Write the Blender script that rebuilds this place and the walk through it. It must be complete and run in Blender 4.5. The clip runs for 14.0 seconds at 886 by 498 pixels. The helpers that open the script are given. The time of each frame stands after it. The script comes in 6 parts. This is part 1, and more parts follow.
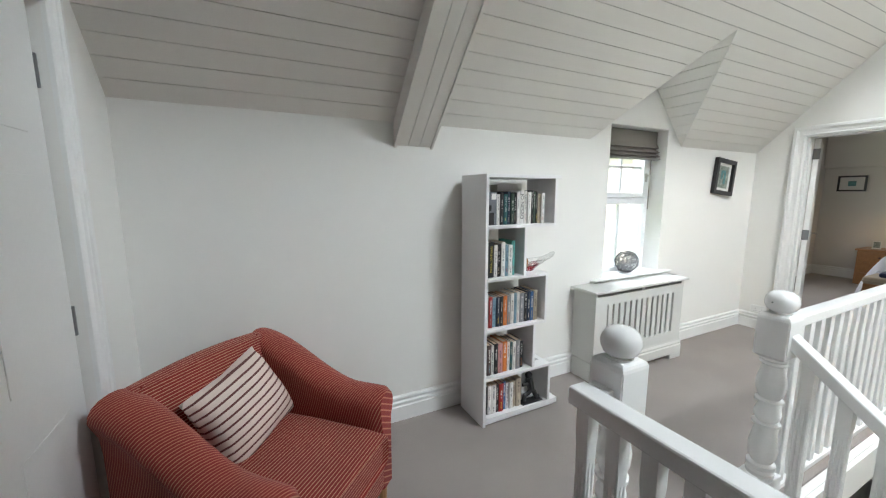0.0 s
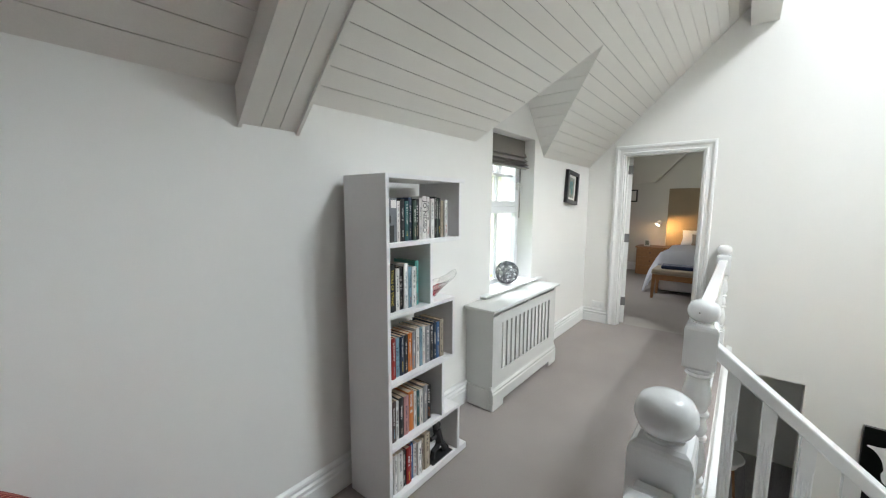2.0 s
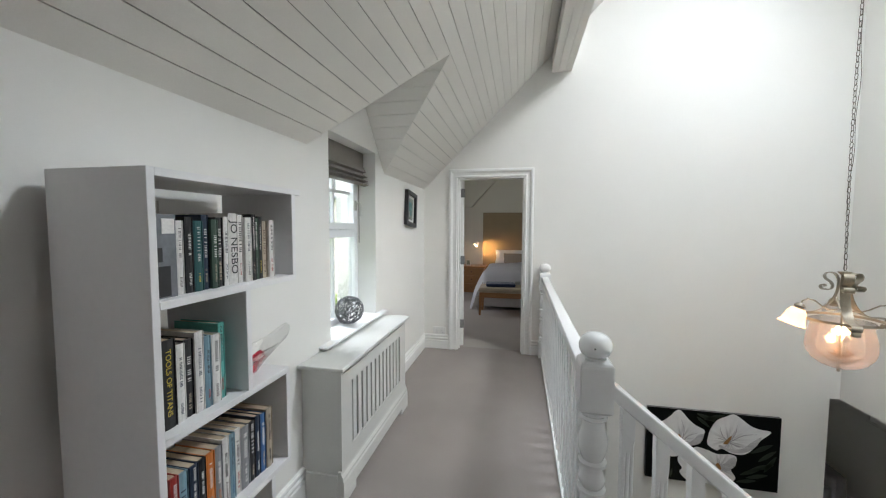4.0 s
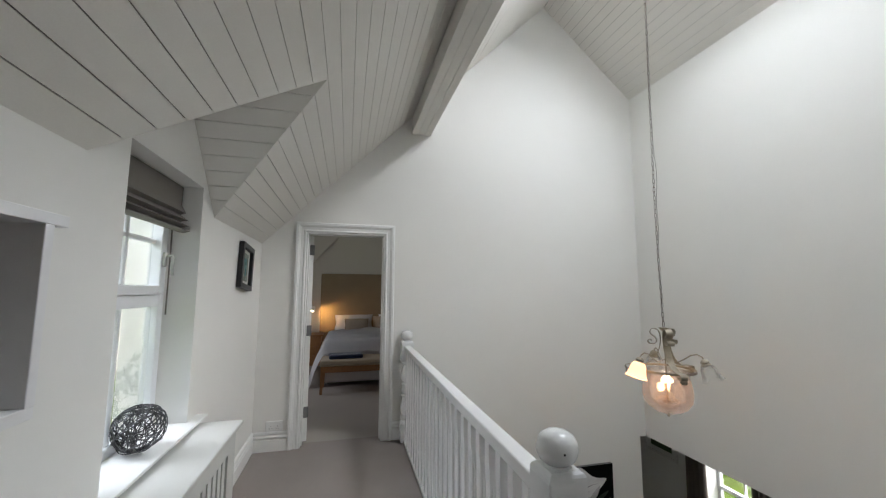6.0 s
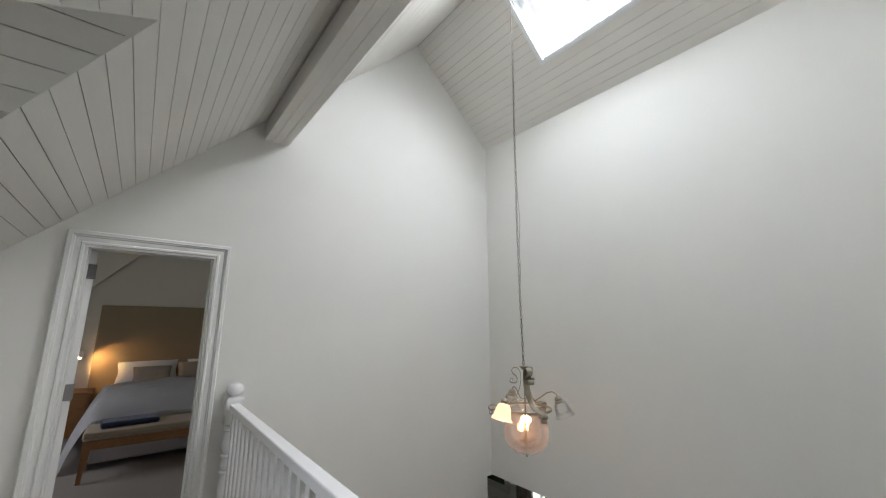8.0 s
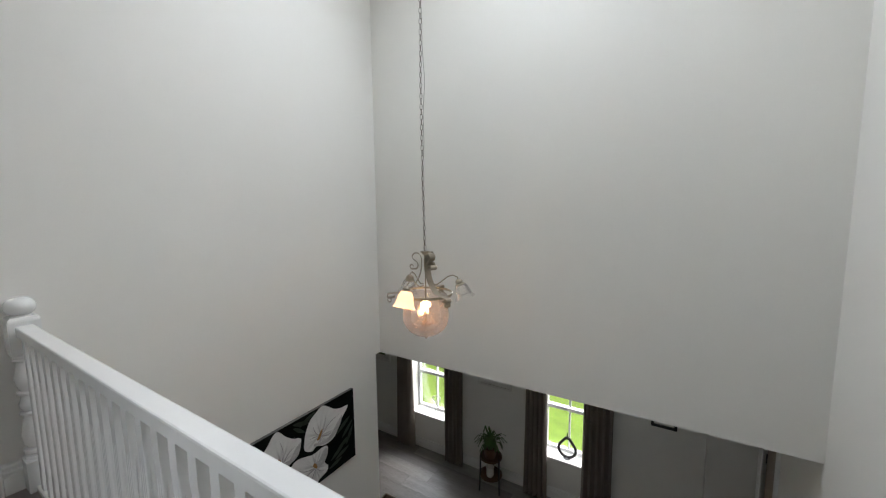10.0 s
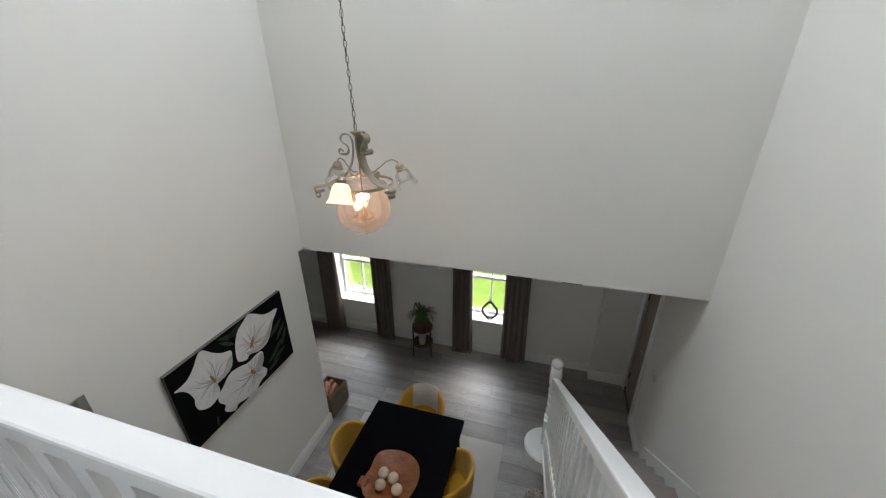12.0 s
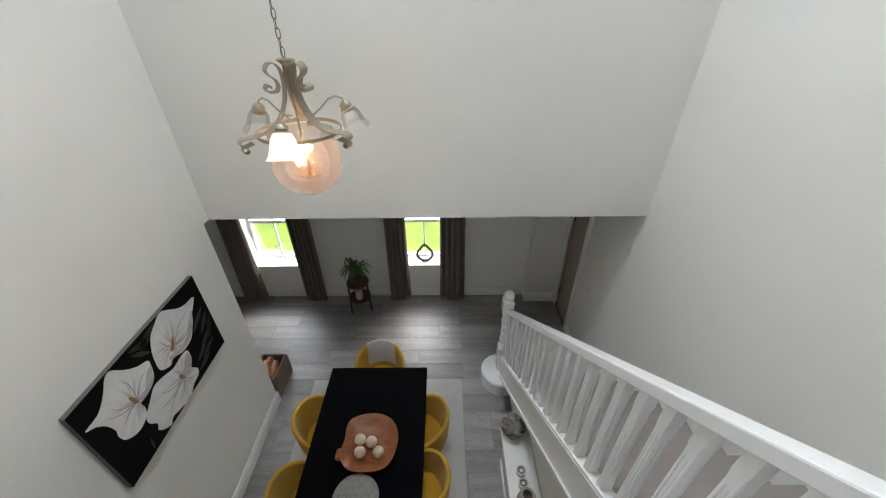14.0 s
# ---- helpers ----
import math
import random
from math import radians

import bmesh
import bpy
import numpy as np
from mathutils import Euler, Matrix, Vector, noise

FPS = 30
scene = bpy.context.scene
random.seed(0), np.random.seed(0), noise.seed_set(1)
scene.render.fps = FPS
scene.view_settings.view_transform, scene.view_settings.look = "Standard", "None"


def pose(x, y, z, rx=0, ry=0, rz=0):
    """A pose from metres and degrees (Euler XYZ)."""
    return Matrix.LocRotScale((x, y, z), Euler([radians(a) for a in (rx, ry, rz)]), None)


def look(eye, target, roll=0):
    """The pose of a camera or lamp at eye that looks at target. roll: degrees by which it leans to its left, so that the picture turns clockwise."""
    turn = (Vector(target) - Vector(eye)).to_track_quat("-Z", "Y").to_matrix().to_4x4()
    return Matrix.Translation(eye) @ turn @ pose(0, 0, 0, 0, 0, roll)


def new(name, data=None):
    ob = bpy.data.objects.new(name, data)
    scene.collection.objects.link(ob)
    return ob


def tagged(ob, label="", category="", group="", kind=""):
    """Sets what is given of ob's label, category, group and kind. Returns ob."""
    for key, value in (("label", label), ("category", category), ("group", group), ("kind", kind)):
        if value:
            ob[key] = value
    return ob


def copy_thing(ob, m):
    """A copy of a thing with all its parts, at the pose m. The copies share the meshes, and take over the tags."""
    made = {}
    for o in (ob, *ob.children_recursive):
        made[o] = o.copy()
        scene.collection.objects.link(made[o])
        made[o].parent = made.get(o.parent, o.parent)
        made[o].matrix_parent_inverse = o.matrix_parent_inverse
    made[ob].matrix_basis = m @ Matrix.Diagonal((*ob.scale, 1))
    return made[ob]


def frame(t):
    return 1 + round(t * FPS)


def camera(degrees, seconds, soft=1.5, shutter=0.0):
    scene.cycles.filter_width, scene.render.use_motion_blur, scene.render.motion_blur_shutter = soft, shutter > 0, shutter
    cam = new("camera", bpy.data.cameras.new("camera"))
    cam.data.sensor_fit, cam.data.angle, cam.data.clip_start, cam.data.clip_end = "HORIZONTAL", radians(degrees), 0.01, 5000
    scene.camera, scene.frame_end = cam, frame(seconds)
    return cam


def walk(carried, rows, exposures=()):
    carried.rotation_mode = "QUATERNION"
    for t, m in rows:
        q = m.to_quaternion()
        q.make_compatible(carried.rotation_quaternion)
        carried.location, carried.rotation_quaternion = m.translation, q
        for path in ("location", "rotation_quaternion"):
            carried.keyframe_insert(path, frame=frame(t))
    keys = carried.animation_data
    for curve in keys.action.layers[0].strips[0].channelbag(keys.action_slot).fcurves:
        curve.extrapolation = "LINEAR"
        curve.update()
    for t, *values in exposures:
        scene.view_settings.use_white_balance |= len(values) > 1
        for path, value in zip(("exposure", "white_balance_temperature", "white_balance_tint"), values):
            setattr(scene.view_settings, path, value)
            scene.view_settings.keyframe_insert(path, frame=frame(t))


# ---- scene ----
cam = camera(99.6, 14.0, soft=1.2)
PATH = [
    (0, (0.139, 0.326, 1.447), (1.027, 2.094, 1.152), -0.1),
    (0.5, (0.18, 0.494, 1.434), (1.243, 2.163, 1.145), -0.1),
    (1, (0.197, 0.669, 1.429), (1.425, 2.221, 1.144), 0.0),
    (1.5, (0.203, 0.847, 1.425), (1.595, 2.257, 1.157), 0.1),
    (2, (0.25, 0.967, 1.433), (1.8, 2.207, 1.188), 0.2),
    (4.5, (0.785, 1.465, 1.429), (2.78, 1.597, 1.364), 0.3),
    (5, (0.896, 1.578, 1.439), (2.89, 1.424, 1.452), 0.3),
    (5.5, (0.999, 1.627, 1.431), (2.964, 1.272, 1.546), 0.2),
    (6, (1.123, 1.67, 1.437), (3.05, 1.18, 1.649), 0.2),
    (6.5, (1.239, 1.72, 1.452), (3.103, 1.053, 1.737), 0.3),
    (7, (1.322, 1.731, 1.457), (3.096, 0.872, 1.8), 0.3),
    (7.5, (1.431, 1.745, 1.467), (3.09, 0.694, 1.846), 0.4),
    (8, (1.532, 1.72, 1.464), (3.066, 0.499, 1.862), 0.2),
    (10.5, (2.081, 1.491, 1.456), (3.003, -0.238, 1.05), -0.6),
    (11, (2.139, 1.443, 1.448), (2.946, -0.295, 0.872), -0.9),
    (11.5, (2.258, 1.383, 1.445), (2.939, -0.347, 0.709), -0.8),
    (12, (2.389, 1.345, 1.444), (2.922, -0.388, 0.599), -0.8),
    (12.5, (2.518, 1.308, 1.424), (2.898, -0.423, 0.497), -0.6),
    (13, (2.633, 1.227, 1.413), (2.884, -0.481, 0.403), -0.5),
    (13.5, (2.751, 1.138, 1.399), (2.891, -0.548, 0.315), -0.5),
    (14, (2.850, 1.124, 1.385), (2.858, -0.523, 0.251), -0.6),
]
EXPOSURE = 1.0
LEVELS = [(0, 0.56, 6430, 10), (2, 0.44, 6430, 10), (4.5, -0.06, 6470, 12), (6.5, -0.48, 6500, 13), (8, -0.48, 6500, 13), (10.5, -0.46, 6480, 12.5), (12, -0.16, 6450, 12.5), (14, 0.14, 6440, 12)]
walk(cam, [(t, look(eye, target, roll)) for t, eye, target, roll in PATH], exposures=[(t, EXPOSURE + stops, kelvin, tint) for t, stops, kelvin, tint in LEVELS])

# ---- sky, sun and large lights ----
world = bpy.data.worlds.new("sky")
scene.world = world
world.use_nodes = True
wn = world.node_tree.nodes
sky = wn.new("ShaderNodeTexSky")
sky.sky_type, sky.sun_disc = "NISHITA", False
sky.sun_elevation, sky.sun_rotation = radians(48), radians(200)
sky.air_density, sky.dust_density, sky.ozone_density = 1.0, 6.0, 1.0
wn["Background"].inputs["Strength"].default_value = 0.15
world.node_tree.links.new(sky.outputs[0], wn["Background"].inputs["Color"])

sun_data = bpy.data.lights.new("sun", "SUN")
sun_data.energy, sun_data.angle, sun_data.color = 1.5, radians(40), (1.0, 0.96, 0.9)
sun = new("sun", sun_data)
sun.matrix_world = look((0, 0, 30), (9.0, 18.0, 0.0))


def window_light(name, eye, target, sx, sy, watts, col=(0.86, 0.94, 1.0)):
    d = bpy.data.lights.new(name, "AREA")
    d.shape, d.size, d.size_y, d.energy, d.color = "RECTANGLE", sx, sy, watts, col
    ob = new(name, d)
    ob.matrix_world = look(eye, target)
    return ob


window_light("skylight_daylight", (2.99, -1.06, 4.66), (2.80, -0.97, 3.68), 1.12, 0.76, 72, (0.85, 0.935, 1.0))
window_light("landing_window_daylight", (3.04, 3.75, 2.35), (3.04, 1.9, 0.75), 0.9, 1.2, 30)
window_light("dining_window_daylight", (3.16, -4.75, -0.25), (3.16, -2.6, -2.3), 2.0, 1.3, 72)
window_light("dining_window_daylight", (5.43, -4.75, -0.25), (5.43, -2.6, -2.3), 2.0, 1.3, 72)
window_light("bedroom_window_daylight", (6.8, 3.50, 1.45), (6.8, 0.0, 1.0), 1.1, 1.1, 8.5, (0.97, 0.97, 0.97))

# ---- materials ----


def nodes_of(name):
    m = bpy.data.materials.new(name)
    m.use_nodes = True
    nt = m.node_tree
    return m, nt, nt.nodes["Principled BSDF"]


def mat(name, col, rough=0.5, var=0.06, scale=3.0, fine=140.0, bump=0.05, metal=0.0, stretch=(1, 1, 1), per_object=0.0, coat=0.0, sheen=0.0, rvar=0.08, spec=0.5):
    """A surface with variation at two scales, fine relief and uneven gloss."""
    m, nt, p = nodes_of(name)
    n, link = nt.nodes, nt.links.new
    co = n.new("ShaderNodeTexCoord")
    mp = n.new("ShaderNodeMapping")
    mp.inputs["Scale"].default_value = stretch
    link(co.outputs["Object"], mp.inputs["Vector"])
    big, small = n.new("ShaderNodeTexNoise"), n.new("ShaderNodeTexNoise")
    big.inputs["Scale"].default_value, big.inputs["Detail"].default_value = scale, 4
    small.inputs["Scale"].default_value, small.inputs["Detail"].default_value = fine, 3
    for t in (big, small):
        link(mp.outputs[0], t.inputs["Vector"])
    add = n.new("ShaderNodeMath")
    add.operation = "ADD"
    link(big.outputs[0], add.inputs[0])
    link(small.outputs[0], add.inputs[1])
    rng = n.new("ShaderNodeMapRange")
    rng.inputs["From Min"].default_value, rng.inputs["From Max"].default_value = 0.6, 1.4
    rng.inputs["To Min"].default_value, rng.inputs["To Max"].default_value = 1 - var, 1 + var
    link(add.outputs[0], rng.inputs["Value"])
    last = rng.outputs[0]
    if per_object:
        oi = n.new("ShaderNodeObjectInfo")
        r2 = n.new("ShaderNodeMapRange")
        r2.inputs["To Min"].default_value, r2.inputs["To Max"].default_value = 1 - per_object, 1 + per_object
        link(oi.outputs["Random"], r2.inputs["Value"])
        mul = n.new("ShaderNodeMath")
        mul.operation = "MULTIPLY"
        link(last, mul.inputs[0])
        link(r2.outputs[0], mul.inputs[1])
        last = mul.outputs[0]
    sc = n.new("ShaderNodeVectorMath")
    sc.operation = "SCALE"
    sc.inputs[0].default_value = col
    link(last, sc.inputs["Scale"])
    link(sc.outputs[0], p.inputs["Base Color"])
    rr = n.new("ShaderNodeMapRange")
    rr.inputs["To Min"].default_value, rr.inputs["To Max"].default_value = max(0.02, rough - rvar), min(1, rough + rvar)
    link(big.outputs[0], rr.inputs["Value"])
    link(rr.outputs[0], p.inputs["Roughness"])
    if bump:
        b = n.new("ShaderNodeBump")
        b.inputs["Strength"].default_value, b.inputs["Distance"].default_value = min(1.0, bump * 4), 0.002
        link(small.outputs[0], b.inputs["Height"])
        link(b.outputs[0], p.inputs["Normal"])
    p.inputs["Metallic"].default_value = metal
    p.inputs["Coat Weight"].default_value = coat
    p.inputs["Sheen Weight"].default_value = sheen
    p.inputs["Specular IOR Level"].default_value = spec
    return m


def stripes(name, base, line, period, width, axis, rough=0.85, soft=0.04, weave=400.0):
    """A woven cloth with thin lines at an even spacing along the direction axis."""
    m = mat(name, base, rough, var=0.16, scale=6, fine=weave, bump=0.16, sheen=0.08)
    nt = m.node_tree
    n, link = nt.nodes, nt.links.new
    p = n["Principled BSDF"]
    under = p.inputs["Base Color"].links[0].from_socket
    co = n.new("ShaderNodeTexCoord")
    dot = n.new("ShaderNodeVectorMath")
    dot.operation = "DOT_PRODUCT"
    dot.inputs[1].default_value = [a / period for a in axis]
    link(co.outputs["Object"], dot.inputs[0])
    fr = n.new("ShaderNodeMath")
    fr.operation = "PINGPONG"
    fr.inputs[1].default_value = 0.5
    link(dot.outputs["Value"], fr.inputs[0])
    r = n.new("ShaderNodeMapRange")
    r.inputs["From Min"].default_value, r.inputs["From Max"].default_value = width / 2 - soft, width / 2 + soft
    r.inputs["To Min"].default_value, r.inputs["To Max"].default_value = 1.0, 0.0
    link(fr.outputs[0], r.inputs["Value"])
    mx = n.new("ShaderNodeMix")
    mx.data_type = "RGBA"
    link(r.outputs[0], mx.inputs["Factor"])
    link(under, mx.inputs["A"])
    mx.inputs["B"].default_value = (*line, 1)
    link(mx.outputs["Result"], p.inputs["Base Color"])
    return m


def glass(name, col=(1, 1, 1), rough=0.0, alpha_like=0.0):
    m, nt, p = nodes_of(name)
    n, link = nt.nodes, nt.links.new
    p.inputs["Base Color"].default_value = (*col, 1)
    p.inputs["Roughness"].default_value = rough
    p.inputs["Transmission Weight"].default_value = 1.0
    p.inputs["IOR"].default_value = 1.45
    if alpha_like:
        tr, mix = n.new("ShaderNodeBsdfTransparent"), n.new("ShaderNodeMixShader")
        mix.inputs[0].default_value = alpha_like
        link(p.outputs[0], mix.inputs[1])
        link(tr.outputs[0], mix.inputs[2])
        link(mix.outputs[0], n["Material Output"].inputs["Surface"])
    return m


def glow(name, col, strength):
    m, nt, p = nodes_of(name)
    p.inputs["Base Color"].default_value = (*col, 1)
    p.inputs["Emission Color"].default_value = (*col, 1)
    p.inputs["Emission Strength"].default_value = strength
    return m


WALL = mat("warm_white_wall_paint", (0.825, 0.813, 0.778), 0.75, var=0.018, scale=1.2, fine=260, bump=0.03, spec=0.3)
BED_WALL = mat("pale_grey_wall_paint", (0.70, 0.675, 0.635), 0.78, var=0.02, scale=1.2, fine=260, bump=0.03, spec=0.3)
BOARD = mat("painted_ceiling_boards", (0.79, 0.762, 0.712), 0.55, var=0.03, scale=2.2, fine=180, bump=0.03)
# Dark board joints; also the shade painted in behind the radiator slats.
GROOVE_AND_SHADE = mat("dark_joint_and_slat_shade", (0.30, 0.28, 0.255), 0.8, var=0.1, scale=5)
GLOSS = mat("white_gloss_paint", (0.83, 0.835, 0.83), 0.21, var=0.012, scale=6, fine=90, bump=0.0, rvar=0.02)
SATIN = mat("white_satin_wood_paint", (0.83, 0.83, 0.81), 0.42, var=0.02, scale=4, fine=90, bump=0.02)
COVER = mat("pale_grey_satin_paint", (0.62, 0.62, 0.59), 0.42, var=0.025, scale=4, fine=90, bump=0.02)
SHELF_WHITE = mat("white_melamine_board", (0.80, 0.79, 0.785), 0.4, var=0.02, scale=5, fine=60, bump=0.01)
GREY_JACKET = mat("pale_grey_book_jacket", (0.15, 0.16, 0.175), 0.45, var=0.3, scale=18, fine=60, bump=0.01)
BACK_BOARD = mat("cream_back_board", (0.44, 0.41, 0.36), 0.6, var=0.03, scale=4)
CARPET = mat("greige_carpet_pile", (0.318, 0.281, 0.264), 0.95, var=0.16, scale=1.6, fine=520, bump=0.22, sheen=0.08, spec=0.1)
BED_CARPET = mat("pale_grey_carpet_pile", (0.40, 0.365, 0.335), 0.95, var=0.10, scale=1.6, fine=520, bump=0.22, sheen=0.08, spec=0.1)
PLANK = mat("grey_oak_floor_plank", (0.29, 0.275, 0.268), 0.44, var=0.36, scale=2.0, fine=24, bump=0.06, stretch=(0.5, 5, 5), per_object=0.22)
PLANK_GAP = mat("dark_floor_joint", (0.13, 0.122, 0.117), 0.8, var=0.1)
RED = stripes("red_cloth_with_cream_stripes", (0.235, 0.017, 0.014), (0.62, 0.34, 0.23), 0.0150, 0.20, (0, 1, 1))
RED_ARM = stripes("red_cloth_with_fine_cream_ribs", (0.24, 0.019, 0.015), (0.50, 0.20, 0.125), 0.0125, 0.24, (0.25, 1, 0.42))
CUSHION = stripes("cream_cloth_with_brown_stripes", (0.74, 0.60, 0.53), (0.14, 0.04, 0.035), 0.030, 0.27, (0, 0, 1), soft=0.02)
OAK = mat("honey_oak_wood", (0.36, 0.175, 0.07), 0.4, var=0.22, scale=6, fine=60, bump=0.03, stretch=(1, 6, 6))
BLACK = mat("black_satin_paint", (0.014, 0.014, 0.015), 0.38, var=0.2, scale=6)
BLACK_WOOD = mat("black_stained_table_top", (0.0035, 0.0035, 0.0045), 0.72, spec=0.03, var=0.35, scale=5, fine=70, bump=0.03, stretch=(5, 1, 1))
HINGE = mat("dull_grey_hinge_steel", (0.22, 0.22, 0.22), 0.5, var=0.1, metal=0.5, scale=20)
STEEL = mat("brushed_steel", (0.55, 0.54, 0.52), 0.32, var=0.06, metal=1.0, scale=20)
CREAM_METAL = mat("aged_cream_iron", (0.33, 0.29, 0.225), 0.42, var=0.22, scale=25, fine=160, bump=0.06, metal=0.5)
CHAIN_METAL = mat("aged_dark_chain_iron", (0.11, 0.092, 0.07), 0.45, var=0.2, scale=25, metal=0.5)
BRASS = mat("aged_copper_brass", (0.50, 0.27, 0.13), 0.35, var=0.2, scale=30, metal=0.85)
UPVC = mat("white_window_frame", (0.82, 0.83, 0.84), 0.3, var=0.012, scale=4, bump=0.005)
PANE = glass("window_glass", alpha_like=0.75)
BLIND = mat("taupe_blind_linen", (0.20, 0.18, 0.155), 0.9, var=0.12, scale=8, fine=420, bump=0.15, sheen=0.2)
CURTAIN = mat("taupe_curtain_cloth", (0.205, 0.172, 0.147), 0.9, var=0.14, scale=6, fine=420, bump=0.15, sheen=0.08)
WICKER = mat("grey_brown_wicker", (0.16, 0.12, 0.085), 0.8, var=0.35, scale=18, fine=160, bump=0.2)
PALE_WICKER = mat("bleached_grey_wicker", (0.30, 0.27, 0.235), 0.8, var=0.3, scale=18, fine=160, bump=0.2)
WIRE = mat("silver_black_wire", (0.12, 0.12, 0.125), 0.35, var=0.5, scale=30, metal=0.8)
YELLOW = mat("mustard_yellow_velvet", (0.50, 0.275, 0.008), 0.8, var=0.16, scale=7, fine=420, bump=0.1, sheen=0.2)
TEAK = mat("orange_teak_root_wood", (0.25, 0.082, 0.026), 0.42, var=0.6, scale=9, fine=60, bump=0.08, stretch=(1, 3, 1))
PALE_BALL = mat("pale_turned_wood", (0.66, 0.54, 0.40), 0.6, var=0.22, scale=30, fine=160)
GREY_WEAVE = mat("grey_woven_mat", (0.27, 0.26, 0.24), 0.9, var=0.4, scale=40, fine=300, bump=0.25)
RUG = mat("pale_grey_rug", (0.46, 0.44, 0.42), 0.95, var=0.10, scale=5, fine=420, bump=0.25, sheen=0.3)
THROW = mat("grey_beige_fleece_throw", (0.50, 0.455, 0.41), 0.95, var=0.2, scale=22, fine=300, bump=0.3, sheen=0.4)
LINEN = mat("white_cotton_bedding", (0.80, 0.80, 0.82), 0.85, var=0.03, scale=5, fine=300, bump=0.08, sheen=0.15)
TAUPE_FABRIC = mat("taupe_headboard_fabric", (0.30, 0.235, 0.155), 0.9, var=0.08, scale=5, fine=420, bump=0.12, sheen=0.2)
TAUPE_PILLOW = mat("taupe_pillow_fabric", (0.37, 0.31, 0.25), 0.9, var=0.12, scale=12, fine=420, bump=0.12)
NAVY = mat("navy_wool_throw", (0.022, 0.035, 0.085), 0.95, var=0.25, scale=18, fine=420, bump=0.2, sheen=0.3)
BENCH_CLOTH = mat("beige_bench_upholstery", (0.50, 0.42, 0.32), 0.88, var=0.08, scale=12, fine=420, bump=0.1)
LEAF = mat("green_strap_leaf", (0.055, 0.125, 0.028), 0.5, var=0.35, scale=14)
POT = mat("glazed_white_pot", (0.62, 0.60, 0.56), 0.3, var=0.1, scale=14)
DARK_WOOD = mat("dark_red_brown_wood", (0.10, 0.042, 0.022), 0.4, var=0.25, scale=12, stretch=(1, 6, 6))
TAUPE_DOOR = mat("taupe_veneer_door", (0.36, 0.29, 0.225), 0.5, var=0.12, scale=4, stretch=(6, 6, 1))


def painted_petal(name, cx, cz):
    """Brushed white paint whose grey strokes run out from the flower's throat."""
    m = mat(name, (0.80, 0.79, 0.785), 0.6, var=0.05, scale=9, bump=0.04)
    nt = m.node_tree
    n, link = nt.nodes, nt.links.new
    p = n["Principled BSDF"]
    under = p.inputs["Base Color"].links[0].from_socket
    co, sep = n.new("ShaderNodeTexCoord"), n.new("ShaderNodeSeparateXYZ")
    off = n.new("ShaderNodeVectorMath")
    off.operation = "SUBTRACT"
    off.inputs[1].default_value = (cx, 0, cz)
    link(co.outputs["Object"], off.inputs[0])
    link(off.outputs[0], sep.inputs[0])
    ang, ln = n.new("ShaderNodeMath"), n.new("ShaderNodeVectorMath")
    ang.operation, ln.operation = "ARCTAN2", "LENGTH"
    link(sep.outputs["Z"], ang.inputs[0])
    link(sep.outputs["X"], ang.inputs[1])
    link(off.outputs[0], ln.inputs[0])
    com = n.new("ShaderNodeCombineXYZ")
    link(ang.outputs[0], com.inputs["X"])
    link(ln.outputs["Value"], com.inputs["Y"])
    tx = n.new("ShaderNodeTexNoise")
    tx.inputs["Scale"].default_value, tx.inputs["Detail"].default_value = 4.6, 5
    link(com.outputs[0], tx.inputs["Vector"])
    st = n.new("ShaderNodeMapRange")
    st.inputs["From Min"].default_value, st.inputs["From Max"].default_value = 0.42, 0.68
    link(tx.outputs[0], st.inputs["Value"])
    near = n.new("ShaderNodeMapRange")
    near.inputs["From Min"].default_value, near.inputs["From Max"].default_value = 0.02, 0.17
    near.inputs["To Min"].default_value, near.inputs["To Max"].default_value = 1.0, 0.12
    link(ln.outputs["Value"], near.inputs["Value"])
    f = n.new("ShaderNodeMath")
    f.operation = "MULTIPLY"
    link(st.outputs[0], f.inputs[0])
    link(near.outputs[0], f.inputs[1])
    mx = n.new("ShaderNodeMix")
    mx.data_type = "RGBA"
    link(f.outputs[0], mx.inputs["Factor"])
    link(under, mx.inputs["A"])
    mx.inputs["B"].default_value = (0.17, 0.15, 0.16, 1)
    link(mx.outputs["Result"], p.inputs["Base Color"])
    return m


VEIN = mat("painted_mauve_grey_vein", (0.40, 0.37, 0.39), 0.6, var=0.3, scale=16)
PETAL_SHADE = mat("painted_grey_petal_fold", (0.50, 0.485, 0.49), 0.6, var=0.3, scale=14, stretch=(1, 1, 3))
SPADIX = mat("painted_amber_stamen", (0.36, 0.18, 0.06), 0.6, var=0.2, scale=20)
CANVAS = mat("painted_black_green_canvas", (0.004, 0.005, 0.0045), 0.7, var=0.6, scale=6, spec=0.1)
CANVAS_EDGE = mat("grey_canvas_edge", (0.13, 0.128, 0.125), 0.8, var=0.2, scale=12)
CANVAS_LEAF = mat("painted_dark_green_leaf", (0.008, 0.018, 0.008), 0.5, var=0.5, scale=14)
PAPER = mat("book_page_edges", (0.55, 0.44, 0.31), 0.9, var=0.12, scale=20, stretch=(30, 1, 1))
MOUNT = mat("white_picture_mount", (0.74, 0.73, 0.70), 0.8, var=0.02)
PRINT = mat("grey_green_print", (0.26, 0.29, 0.25), 0.7, var=0.8, scale=26)
PRINT_BLUE = mat("blue_green_print", (0.10, 0.24, 0.24), 0.7, var=0.5, scale=40)
PLASTIC = mat("white_plastic", (0.78, 0.78, 0.76), 0.35, var=0.015)
